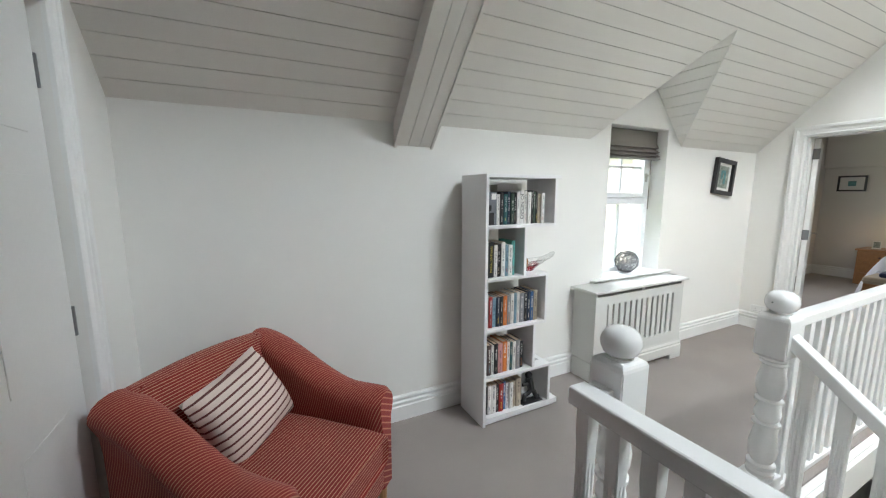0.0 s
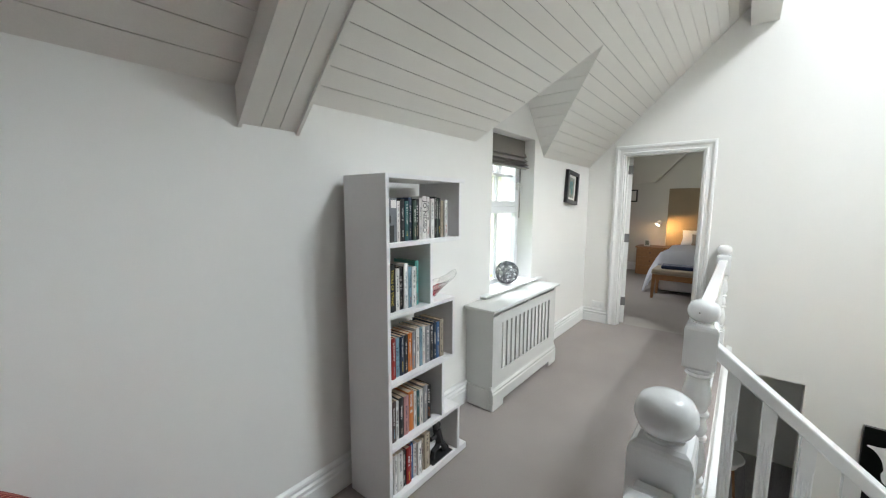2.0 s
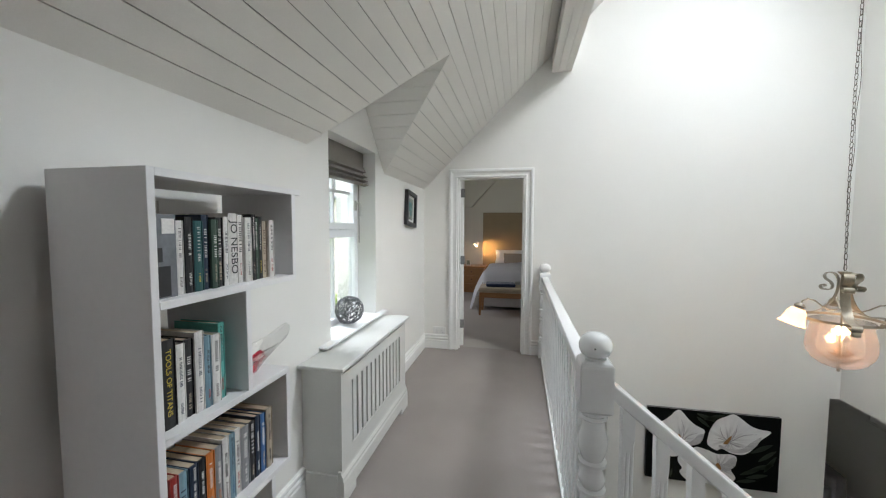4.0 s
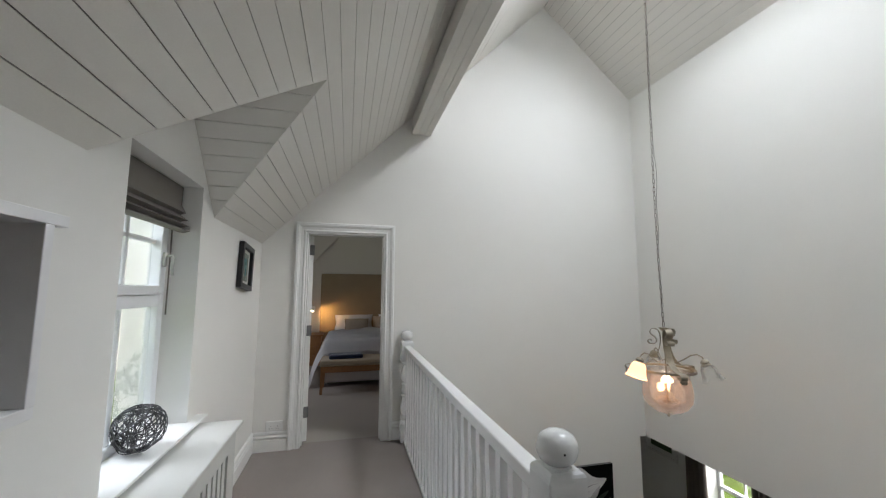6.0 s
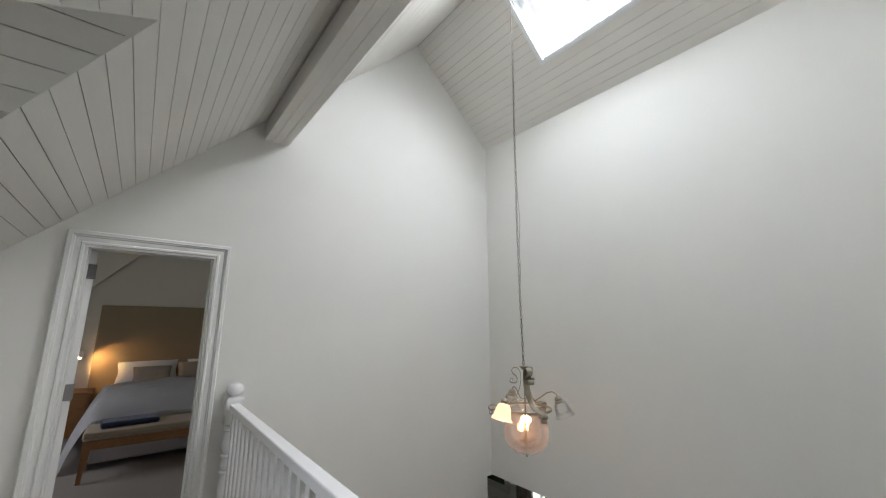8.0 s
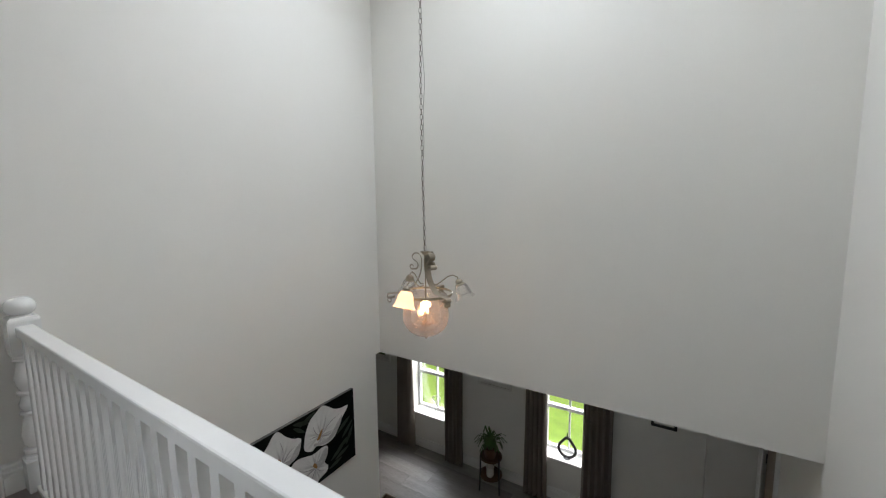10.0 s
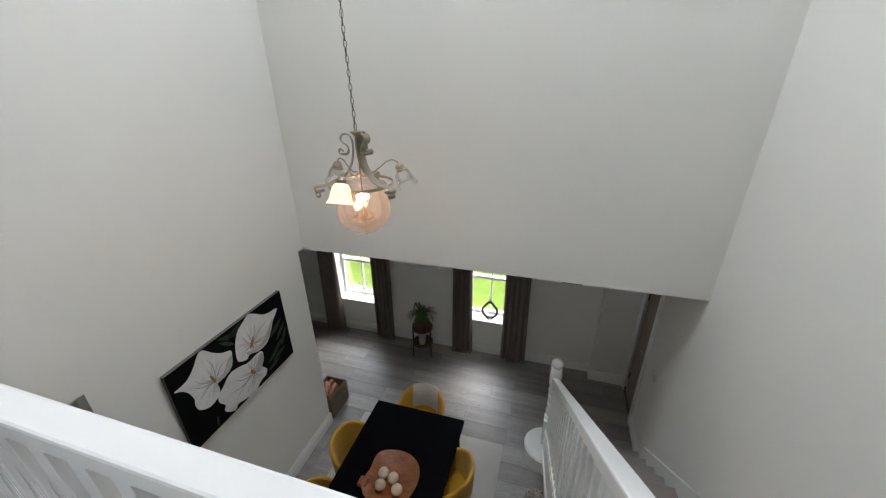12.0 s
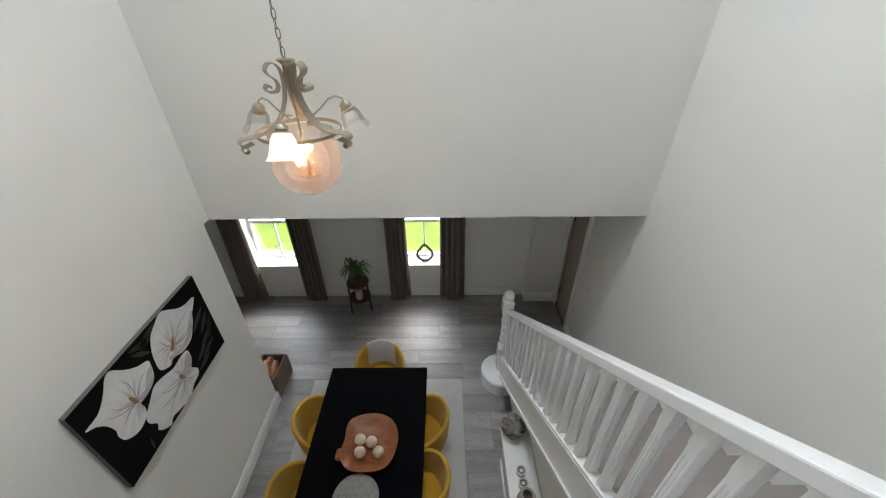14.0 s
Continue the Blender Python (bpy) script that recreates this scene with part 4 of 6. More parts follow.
def drawn_bowl(lift, low, high, thick):
    """A bowl whose rim is pulled up and out to a tip along +x."""
    outer, inner = [], []
    for i in range(9):
        k = low + (high - low) * i / 8
        for row, t in ((outer, 0.0), (inner, thick)):
            row.append([((0.030 + 0.034 * k - t) * math.cos(a) + 0.150 * k ** 1.5 * max(0.0, 0.35 + 0.65 * math.cos(a)), (0.024 + 0.026 * k - t) * math.sin(a),
                         lift + t + 0.112 * k * (0.62 + 0.38 * math.cos(a) ** 3)) for a in [2 * math.pi * j / 26 for j in range(26)]])
    return rings(outer + inner[::-1])


part("clear_body", drawn_bowl(0.0005, 0.02, 1.0, 0.004), CLEAR, vase, "clear glass drawn out to a tip", smooth=True)
part("red_core", moved(drawn_bowl(0.006, 0.0, 0.42, 0.012), Matrix.Diagonal((0.86, 0.84, 0.9, 1))), RED_GLASS, vase, "deep red glass base", smooth=True)
part("orange_flame", tube([(-0.012, 0.004, 0.012), (-0.016, 0.004, 0.040), (-0.008, 0.002, 0.062), (-0.014, 0.003, 0.088)], 0.010, 8, taper=(1.0, 0.9, 0.6, 0.1)), SPADIX, vase, "orange streak of glass", smooth=True)
solo("desk_ornament", rings([[(0.0, 0, 0.0), (0.075, 0, 0.0), (0.012, 0, 0.035)], [(0.0, 0.05, 0.0), (0.075, 0.05, 0.0), (0.012, 0.05, 0.035)]]), CLEAR, pose(1.735, 2.20, 0.3195), "small clear glass wedge on the lower bookcase ledge", "ornament")

# ---- armchair and cushion ----
chair = thing("armchair", pose(0.130, 1.868, 0, 0, 0, 45), "red armchair with fine cream stripes in the corner", "armchair")
chair.matrix_basis = chair.matrix_basis @ Matrix.Diagonal((0.955, 0.955, 1.0, 1.0))


def rounded(w, h, r, n=5):
    """A rounded rectangle outline about the origin."""
    out = []
    for cx, cy, a0 in ((w / 2 - r, h / 2 - r, 0), (-w / 2 + r, h / 2 - r, 90), (-w / 2 + r, -h / 2 + r, 180), (w / 2 - r, -h / 2 + r, 270)):
        out += [(cx + r * math.cos(radians(a0 + 90 * i / n)), cy + r * math.sin(radians(a0 + 90 * i / n))) for i in range(n + 1)]
    return out


def smooth01(k):
    k = max(0, min(1, k))
    return k * k * (3 - 2 * k)


def arm_ring(sx, y, top, w, bulge):
    z0, cx = 0.12, sx * 0.325
    r = w / 2 + bulge
    pts = [(w * 0.38, z0), (w * 0.40, top - 0.20), (w * 0.44, top - 0.13)]
    for i in range(11):
        a = radians(-25 + 205 * i / 10)
        pts.append((r * math.cos(a) * (1.0 if math.cos(a) > 0 else 0.86), top - 0.062 + 0.066 * math.sin(a)))
    pts += [(-w * 0.47, top - 0.14), (-w * 0.42, 0.34), (-w * 0.40, z0)]
    return [(cx + sx * a, y, b) for a, b in pts]


for sx in (-1, 1):
    loops = []
    for i in range(22):
        k = i / 21
        y = -0.385 + 0.735 * k
        top = 0.582 + 0.20 * smooth01((k - 0.22) / 0.78)
        ends = 1 - 0.35 * max(0, 1 - k / 0.05) ** 2
        loops.append([(px, y, pz) for px, _, pz in arm_ring(sx, y, top - 0.012 * max(0, 1 - k / 0.05), 0.135 * ends + 0.01, 0.018)])
    part("arm", rings(loops), RED_ARM, chair, smooth=True)
loops = []
for i in range(17):
    k = i / 16
    x = -0.30 + 0.60 * k
    crown = 0.782 + 0.020 * math.sin(math.pi * k)
    loops.append([(x, y, z) for y, z in ((0.375, 0.12), (0.385, 0.5), (0.385, crown - 0.05), (0.365, crown - 0.01), (0.325, crown), (0.285, crown - 0.012), (0.262, crown - 0.06), (0.225, 0.62), (0.205, 0.46), (0.20, 0.36), (0.25, 0.12))])
part("backrest", rings(loops), RED, chair, smooth=True)
loops = []
for i, (y, dz, s) in enumerate(((-0.405, -0.035, 0.90), (-0.425, -0.012, 0.97), (-0.42, 0.0, 1.0), (-0.30, 0.010, 1.0), (-0.05, 0.012, 1.0), (0.22, 0.0, 1.0))):
    loops.append([(px * s, y, 0.36 + pz + dz * 0.5 + (0.012 * math.cos(px / 0.26 * 1.4) if pz > 0 else 0)) for px, pz in rounded(0.53, 0.135 + dz * 0.6, 0.045)])
part("seat_cushion", rings(loops), RED, chair, smooth=True)
part("base", box(-0.30, 0.30, -0.385, 0.34, 0.12, 0.295, 0.02, seg=3), RED, chair)
for lx, ly in ((-0.33, -0.35), (0.33, -0.35), (-0.31, 0.33), (0.31, 0.33)):
    part("leg", moved(lathe([(0.014, 0), (0.018, 0.01), (0.024, 0.125)], 12), pose(lx, ly, 0)), OAK, chair, "honey oak leg")
part("seam", tube([(-0.262, 0.20, 0.435), (-0.268, 0.235, 0.60), (-0.27, 0.30, 0.785)], 0.004, 6), RED_ARM, chair)
part("seam", tube([(0.262, 0.20, 0.435), (0.268, 0.235, 0.60), (0.27, 0.30, 0.785)], 0.004, 6), RED_ARM, chair)

def pillow(w, h, d, n=14, seed=1, sag=0.0):
    """A stuffed cushion standing in the plane y = 0."""
    bm = bmesh.new()
    rr = random.Random(seed)
    gv = {}
    for side in (-1, 1):
        for i in range(n + 1):
            for j in range(n + 1):
                u, v = 2 * i / n - 1, 2 * j / n - 1
                edge = (1 - u * u) * (1 - v * v)
                if edge < 1e-9 and side > 0:
                    gv[side, i, j] = gv[-1, i, j]
                    continue
                pin = 1 - 0.075 * (1 - abs(u * v)) * (max(abs(u), abs(v)) ** 4)
                y = side * d / 2 * max(0, edge) ** 0.42 + 0.006 * noise.noise(Vector((u * 2.3, v * 2.3, side + seed)))
                gv[side, i, j] = bm.verts.new((u * w / 2 * pin, y - sag * v, v * h / 2 * pin))
    for side in (-1, 1):
        for i in range(n):
            for j in range(n):
                q = [gv[side, i, j], gv[side, i + 1, j], gv[side, i + 1, j + 1], gv[side, i, j + 1]]
                if len(set(q)) == 4:
                    bm.faces.new(q)
    return bm


cush = solo("cushion", pillow(0.385, 0.350, 0.20, 18, 3), CUSHION, HERE, "cream cushion with brown stripes leaning in the red armchair", "cushion", smooth=True)
cush.matrix_basis = pose(0.048, 1.990, 0.573, 0, 0, 45) @ pose(0, 0, 0, -27, 0, 0) @ pose(0, 0, 0, 0, -12, 0)

# ---- newel posts, balustrades and stairs ----
def newel(name, at, foot, label):
    """A square post with a turned shaft and a flattened ball; its top is at 0, foot below."""
    root = thing(name, at, label, "newel post", "newel posts of the staircase")
    w = 0.0595
    cap = bmesh.new()
    merge(cap, lathe([(0.040, -0.100), (0.040, -0.093), (0.034, -0.091), (0.050, -0.080), (0.058, -0.064), (0.0605, -0.049), (0.057, -0.031), (0.048, -0.015), (0.033, -0.005), (0.014, -0.0005), (0.0005, 0.0)], 32))
    part("ball_cap", cap, GLOSS, root, smooth=True)
    loops = []
    for z, s in ((-0.30, 0.70), (-0.285, 1.0), (-0.122, 1.0), (-0.112, 0.965), (-0.104, 0.89), (-0.098, 0.74)):
        loops.append([(x * w * s, y * w * s, z) for x, y in ((1, 1), (-1, 1), (-1, -1), (1, -1))])
    bm = rings(loops)
    bmesh.ops.bevel(bm, geom=[e for e in bm.edges if abs(e.verts[0].co.z - e.verts[1].co.z) > 0.1], offset=0.004, segments=2, affect="EDGES")
    part("head_block", bm, GLOSS, root)
    ln = foot - 0.28
    prof = [(0.040, -0.30), (0.043, -0.308), (0.036, -0.316), (0.043, -0.325), (0.033, -0.336), (0.036, -0.36), (0.046, -0.41), (0.044, -0.45), (0.032, -0.49), (0.043, -0.497), (0.043, -0.508), (0.031, -0.514), (0.034, -0.535), (0.041, -0.56), (0.040, -0.58), (0.031, -0.60), (0.043, -0.607), (0.043, -0.617), (0.031, -0.624),
            (0.037, -0.66), (0.046, -0.72), (0.043, -0.77), (0.032, -0.80), (0.045, -0.808), (0.045, -0.825), (0.034, -0.834), (0.044, -0.845), (0.044, -0.86)]
    part("turned_shaft", lathe([(r * 1.20, z) for r, z in prof], 24), GLOSS, root, smooth=True)
    part("base_block", box(-w, w, -w, w, -foot, -0.86, 0.004, seg=2), GLOSS, root)
    return root


TOP_A, TOP_B = 1.043, 1.030
newel("newel_post", pose(1.122, 1.062, TOP_A), 1.27, "white turned newel post with a ball cap at the stair head")
corner = newel("newel_post", pose(2.148, 1.066, TOP_B), 1.27, "white turned newel post with a ball cap at the landing corner")
part("screw_hole", ball(0.0032, 8, at=(-0.0588, 0.0112, -0.046)), BLACK, corner, "dark screw hole in the ball")
newel("newel_post", pose(4.842, 1.085, TOP_B), TOP_B, "white turned newel post with a ball cap against the gable wall")
newel("newel_post", pose(2.148, -1.954, -1.307), 1.428, "white turned newel post with a ball cap at the stair foot")


def baluster_mesh(h, slope=0.0):
    """A grooved stick from z = 0 to h with square ends; slope tilts the ends to a rake."""
    w = 0.0225
    k = min(1.0, h / 0.8)
    rows = ((0, 1, 0.02, 0), (0.085 * k, 1, 0.02, 0), (0.105 * k, 0.97, 0.16, 0), (0.15 * k, 0.96, 0.18, 0), (0.18 * k, 0.96, 0.18, 1), (h - 0.20 * k, 0.96, 0.18, 1), (h - 0.17 * k, 0.96, 0.18, 0),
            (h - 0.125 * k, 0.97, 0.16, 0), (h - 0.10 * k, 1, 0.02, 0), (h, 1, 0.02, 0))
    loops = []
    for z, s, c, g in rows:
        a = w * s
        e = a * (1 - c)
        ring = []
        for q in range(4):
            cq, sq = (1, 0, -1, 0)[q], (0, 1, 0, -1)[q]
            for t, d in ((-1, 0), (-0.62, 0), (-0.42, g), (-0.22, 0), (0.22, 0), (0.42, g), (0.62, 0), (1, 0)):
                u, v = a - d * 0.003, t * e
                ring.append((u * cq - v * sq, u * sq + v * cq))
        end = abs(0.5 - z / h) > 0.3
        loops.append([(x, y, z + (slope * y if end else 0)) for x, y in ring])
    return finish("baluster", rings(loops), GLOSS)


RAIL = [(-0.030, 0.0), (0.030, 0.0), (0.033, 0.004), (0.033, 0.043), (0.031, 0.048), (0.026, 0.050), (-0.026, 0.050), (-0.031, 0.048), (-0.033, 0.043), (-0.033, 0.004)]

# level run along the landing
RAIL_TOP = 0.888
bal = thing("balustrade", pose(2.148, 1.087, 0), "white painted landing balustrade with close-set fluted balusters", "balustrade")
part("handrail", rings([[(x, y, RAIL_TOP - 0.05 + z) for y, z in RAIL] for x in (0.044, 2.652)]), GLOSS, bal)
part("base_rail", box(0.046, 2.65, -0.032, 0.032, 0.0, 0.030, 0.004), GLOSS, bal)
n = 23
me = baluster_mesh(RAIL_TOP - 0.05 - 0.030)
for i in range(n):
    piece("baluster", me, bal, pose(0.044 + 2.608 * (i + 0.7) / (n + 0.4), 0, 0.030))

# guard beside the stair head
bal = thing("balustrade", pose(0.996, 1.062, 0), "short white guard balustrade at the stair head", "balustrade")
G_TOP = 0.865
part("handrail", rings([[(x * 1.1, y, G_TOP - 0.055 + z * 1.1) for x, z in RAIL] for y in (0.045, -0.612)]), GLOSS, bal)
part("rail_return", box(0.0365, 0.0665, -0.035, 0.038, G_TOP - 0.055, G_TOP, 0.004), GLOSS, bal)
part("base_rail", box(-0.032, 0.032, -0.612, 0.036, 0.0, 0.030, 0.004), GLOSS, bal)
me = baluster_mesh(G_TOP - 0.055 - 0.030)
for i in range(6):
    piece("baluster", me, bal, pose(0, -0.045 - 0.107 * i + 0.045, 0.030))

# stairs going down towards the south
RISE, GO, NSTEP = -LOW / 14, 0.2385, 14
stairs = tagged(new("stairs"), "straight carpeted staircase with white risers and strings", "stairs", kind="structure")
for i in range(1, NSTEP):
    y1 = 1.02 - (i - 1) * GO
    z = -i * RISE
    part("tread", box(VOID_WEST + 0.022, 2.115, y1 - GO - 0.02, y1, z - 0.03, z, 0.006, seg=2), CARPET, stairs, "greige carpeted tread")
    part("riser", box(VOID_WEST + 0.022, 2.115, y1 - GO, y1 - GO + 0.015, z - RISE, z - 0.03), SATIN, stairs)
part("riser", box(VOID_WEST + 0.022, 2.115, 1.005, 1.02, -RISE, -0.012), SATIN, stairs)
SLOPE = 0.8125


def raked(name, x0, x1, y0, y1, up0, up1, material, root, label=""):
    """A bar following the rake between y0 and y1, from up0 to up1 above the pitch line."""
    pz = lambda y: SLOPE * (y - 1.02)
    return part(name, rings([[(x0, y, pz(y) + up0), (x1, y, pz(y) + up0), (x1, y, pz(y) + up1), (x0, y, pz(y) + up1)] for y in (y0, y1)]), material, root, label)


raked("outer_string", 2.115, 2.175, 1.02, -1.91, -0.26, 0.075, SATIN, stairs)
raked("string_bead", 2.172, 2.190, 1.02, -1.91, -0.262, -0.225, SATIN, stairs)
raked("string_bead", 2.172, 2.186, 1.02, -1.91, 0.045, 0.072, SATIN, stairs)
raked("wall_string", VOID_WEST, VOID_WEST + 0.022, 1.02, -2.0, -0.22, 0.12, SATIN, stairs)
# panelled wall under the string
sp = rings([[(x, y, z) for y, z in ((0.98, LOW), (0.98, SLOPE * (0.98 - 1.02) - 0.255), (-1.90, SLOPE * (-1.90 - 1.02) - 0.255), (-1.90, LOW))] for x in (2.03, 2.060)])
part("spandrel_wall", sp, WALL, stairs)
step = bmesh.new()
merge(step, slab([(2.148 + 0.25 * math.cos(a), -1.90 + 0.25 * math.sin(a)) for a in [2 * math.pi * k / 36 for k in range(36)]], LOW, LOW + RISE))
bmesh.ops.bevel(step, geom=[e for e in step.edges if e.verts[0].co.z > LOW + 0.1 and e.verts[1].co.z > LOW + 0.1], offset=0.012, segments=2, affect="EDGES")
part("curtail_step", step, GLOSS, stairs, "rounded white bottom step")
part("bottom_tread", box(VOID_WEST + 0.022, 2.15, -2.02, -1.80, LOW, LOW + RISE, 0.006), GLOSS, stairs)

hr = thing("balustrade", pose(2.148, 1.02, 0), "white raked stair balustrade with fluted balusters", "balustrade")
part("handrail", rings([[(x, y, SLOPE * y + 0.78 + 0.02 + z * 1.25) for x, z in RAIL] for y in (0.0, -2.93)]), GLOSS, hr)
part("base_rail", rings([[(-0.034, y, SLOPE * y + 0.075), (0.034, y, SLOPE * y + 0.075), (0.034, y, SLOPE * y + 0.095), (-0.034, y, SLOPE * y + 0.095)] for y in (0.0, -2.93)]), GLOSS, hr)
me = baluster_mesh(0.715, SLOPE)
for i in range(24):
    y = -0.075 - i * 0.1195
    piece("baluster", me, hr, pose(0, y, SLOPE * y + 0.090))

# ---- chandelier on its chain ----
LX, LY = 3.548, -0.705
Z_TOP, Z_RING = 1.146, 0.838
lamp = thing("chandelier", pose(LX, LY, 0), "cream iron scroll chandelier with glass bowl and tulip shades, lit", "chandelier")
top_z = SOUTH_EAVE + (LY - SOUTH) * math.tan(S_SLOPE)
chain = bmesh.new()
z, i = Z_TOP + 0.012, 0
while z < top_z - 0.03:
    ln, w = 0.030, 0.0085
    pts = [(w * math.cos(a), 0, ln / 2 * math.sin(a) + (0.006 if math.sin(a) > 0 else -0.006)) for a in [2 * math.pi * k / 10 for k in range(10)]]
    merge(chain, tube(pts, 0.0019, 5, closed=True), pose(0.012 * math.sin((z - Z_TOP) * 1.1), 0.006 * math.sin((z - Z_TOP) * 2.0), z + ln / 2, 0, 0, 90 * (i % 2) + 20))
    z += 0.0355
    i += 1
part("chain", chain, CHAIN_METAL, lamp, "aged cream chain")
part("flex", tube([(0.012 * math.sin(k * 1.75 * 0.2) + 0.004 * math.sin(k * 1.3), 0.004 * math.cos(k * 1.1), Z_TOP + k * (top_z - Z_TOP) / 40) for k in range(41)], 0.0016, 5), CHAIN_METAL, lamp, "pale flex threaded through the chain")
part("ceiling_rose", moved(lathe([(0.001, 0.0), (0.05, 0.0), (0.05, -0.012), (0.02, -0.04), (0.006, -0.05)], 20), pose(0, 0, top_z, math.degrees(S_SLOPE), 0, 0)), CREAM_METAL, lamp)
part("top_cup", lathe([(0.006, Z_TOP - 0.03), (0.012, Z_TOP - 0.026), (0.034, Z_TOP - 0.004), (0.036, Z_TOP), (0.006, Z_TOP + 0.006)], 20), CREAM_METAL, lamp, smooth=True)
part("centre_rod", tube([(0, 0, Z_TOP), (0, 0, 0.56)], 0.005, 8), CREAM_METAL, lamp)


def arc(cx, cz, r0, r1, a0, a1, n=10):
    return [(cx + (r0 + (r1 - r0) * k / n) * math.cos(radians(a0 + (a1 - a0) * k / n)), cz + (r0 + (r1 - r0) * k / n) * math.sin(radians(a0 + (a1 - a0) * k / n))) for k in range(n + 1)]


# three iron straps: a curl at the top, a sweep down and out, a scroll at the ring
strap = arc(0.096, 1.040, 0.006, 0.021, 560, 250, 12) + [(0.064, 1.022), (0.053, 1.045), (0.063, 1.072), (0.086, 1.090), (0.095, 1.114), (0.076, 1.136), (0.046, 1.130), (0.028, 1.095), (0.028, 1.03), (0.045, 0.965), (0.080, 0.905), (0.135, 0.862), (0.20, 0.848), (0.265, 0.846), (0.283, 0.832), (0.275, 0.815), (0.255, 0.812), (0.225, 0.820)]
smooth_strap = [strap[0]]
for q in range(1, len(strap) - 2):
    p0, p1, p2, p3 = (Vector(strap[q + j - 1]) for j in range(4))
    for t in (0.0, 0.33, 0.67):
        smooth_strap.append(tuple(0.5 * (2 * p1 + (p2 - p0) * t + (2 * p0 - 5 * p1 + 4 * p2 - p3) * t * t + (3 * p1 - p0 - 3 * p2 + p3) * t ** 3)))
strap = smooth_strap + strap[-2:]
for ang in (40, 158, 277):
    ca, sa = math.cos(radians(ang)), math.sin(radians(ang))
    part("scroll_strap", ribbon([(r * ca, r * sa, z) for r, z in strap], (-sa, ca, 0), 0.048, 0.004), CREAM_METAL, lamp, smooth=True)
    curl = arc(0.262, 0.795, 0.020, 0.008, 90, -260, 12)
    part("end_scroll", ribbon([(r * ca, r * sa, z) for r, z in curl], (-sa, ca, 0), 0.036, 0.0035), CREAM_METAL, lamp, smooth=True)
ring = [(0.200 * math.cos(a), 0.200 * math.sin(a)) for a in [2 * math.pi * k / 48 for k in range(48)]]
part("ring", rings([[(x * s, y * s, z) for x, y in ring] for s, z in ((1.0, 0.826), (1.0, 0.842), (0.972, 0.842), (0.972, 0.826), (1.0, 0.826))], cap=False), CREAM_METAL, lamp)
TULIP = [(1.12 * r, 1.2 * z) for r, z in [(0.020, 0.0), (0.034, -0.008), (0.046, -0.030), (0.051, -0.056), (0.057, -0.080), (0.069, -0.098), (0.067, -0.099), (0.054, -0.082), (0.048, -0.057), (0.043, -0.031), (0.031, -0.010), (0.017, -0.003)]]
for j, ang in enumerate((94, 216, 334)):
    ca, sa = math.cos(radians(ang)), math.sin(radians(ang))
    path = [(0.03, 0.90), (0.08, 0.895), (0.12, 0.92), (0.165, 0.955), (0.205, 0.965), (0.235, 0.95), (0.245, 0.925)]
    part("arm", tube([(r * ca, r * sa, z) for r, z in path], 0.0045, 7), CREAM_METAL, lamp, smooth=True)
    m = Matrix.Translation((0.245 * ca, 0.245 * sa, 0.925)) @ pose(0, 0, 0, 0, 0, ang) @ pose(0, 0, 0, 0, -20, 0)
    gal = part("gallery", moved(lathe([(0.004, 0.012), (0.018, 0.008), (0.027, -0.002), (0.031, -0.012), (0.024, -0.019), (0.034, -0.027), (0.035, -0.033), (0.025, -0.040)], 18), m), CREAM_METAL, lamp, smooth=True)
    bm = moved(lathe(TULIP, 24, cap=False), m @ pose(0, 0, -0.022))
    sh = part("tulip_shade", bm, CLEAR if j else LIT_SHADE, lamp, "frosted tulip shade glowing warm" if not j else "clear tulip shade, unlit", smooth=True)
part("candle_plate", lathe([(0.004, 0.585), (0.03, 0.59), (0.062, 0.612), (0.066, 0.622), (0.05, 0.616), (0.004, 0.606)], 24), BRASS, lamp, "brass candle tray inside the bowl", smooth=True)
for k in range(3):
    a = radians(60 + 120 * k)
    cx, cy = 0.036 * math.cos(a), 0.036 * math.sin(a)
    part("candle_sleeve", moved(lathe([(0.011, 0.0), (0.011, 0.06)], 12), pose(cx, cy, 0.612)), POT, lamp, "cream candle sleeve")
    part("bulb", moved(lathe([(0.004, 0.0), (0.014, 0.018), (0.015, 0.03), (0.008, 0.055), (0.001, 0.075)], 12), pose(cx, cy, 0.672)), BULB if k != 1 else POT, lamp, "warm glowing candle bulb" if k != 1 else "unlit white candle bulb", smooth=True)
BOWL = [(0.92 * r, z) for r, z in [(0.004, 0.512), (0.05, 0.516), (0.10, 0.532), (0.145, 0.562), (0.175, 0.605), (0.187, 0.65), (0.184, 0.70), (0.172, 0.75), (0.163, 0.79), (0.170, 0.825)]]
bowl = part("glass_bowl", lathe(BOWL + [(r - 0.003, z) for r, z in BOWL[::-1]][:-1] + [(0.001, 0.515)], 40, cap=False), BOWL_GLASS, lamp, "faintly pink frosted glass bowl", smooth=True)
bowl.visible_shadow = False
part("finial", lathe([(0.001, 0.486), (0.009, 0.490), (0.010, 0.498), (0.006, 0.506), (0.014, 0.512), (0.004, 0.520)], 14), CREAM_METAL, lamp, smooth=True)


def warm_point(name, at, watts, r, col=(1.0, 0.66, 0.36)):
    d = bpy.data.lights.new(name, "POINT")
    d.energy, d.shadow_soft_size, d.color = watts, r, col
    o = new(name, d)
    o.location = at
    return o


warm_point("tulip_bulb_light", (LX + 0.27 * math.cos(radians(94)), LY + 0.27 * math.sin(radians(94)), 0.79), 0.6, 0.02)
warm_point("bowl_bulb_light", (LX, LY, 0.76), 0.7, 0.03)

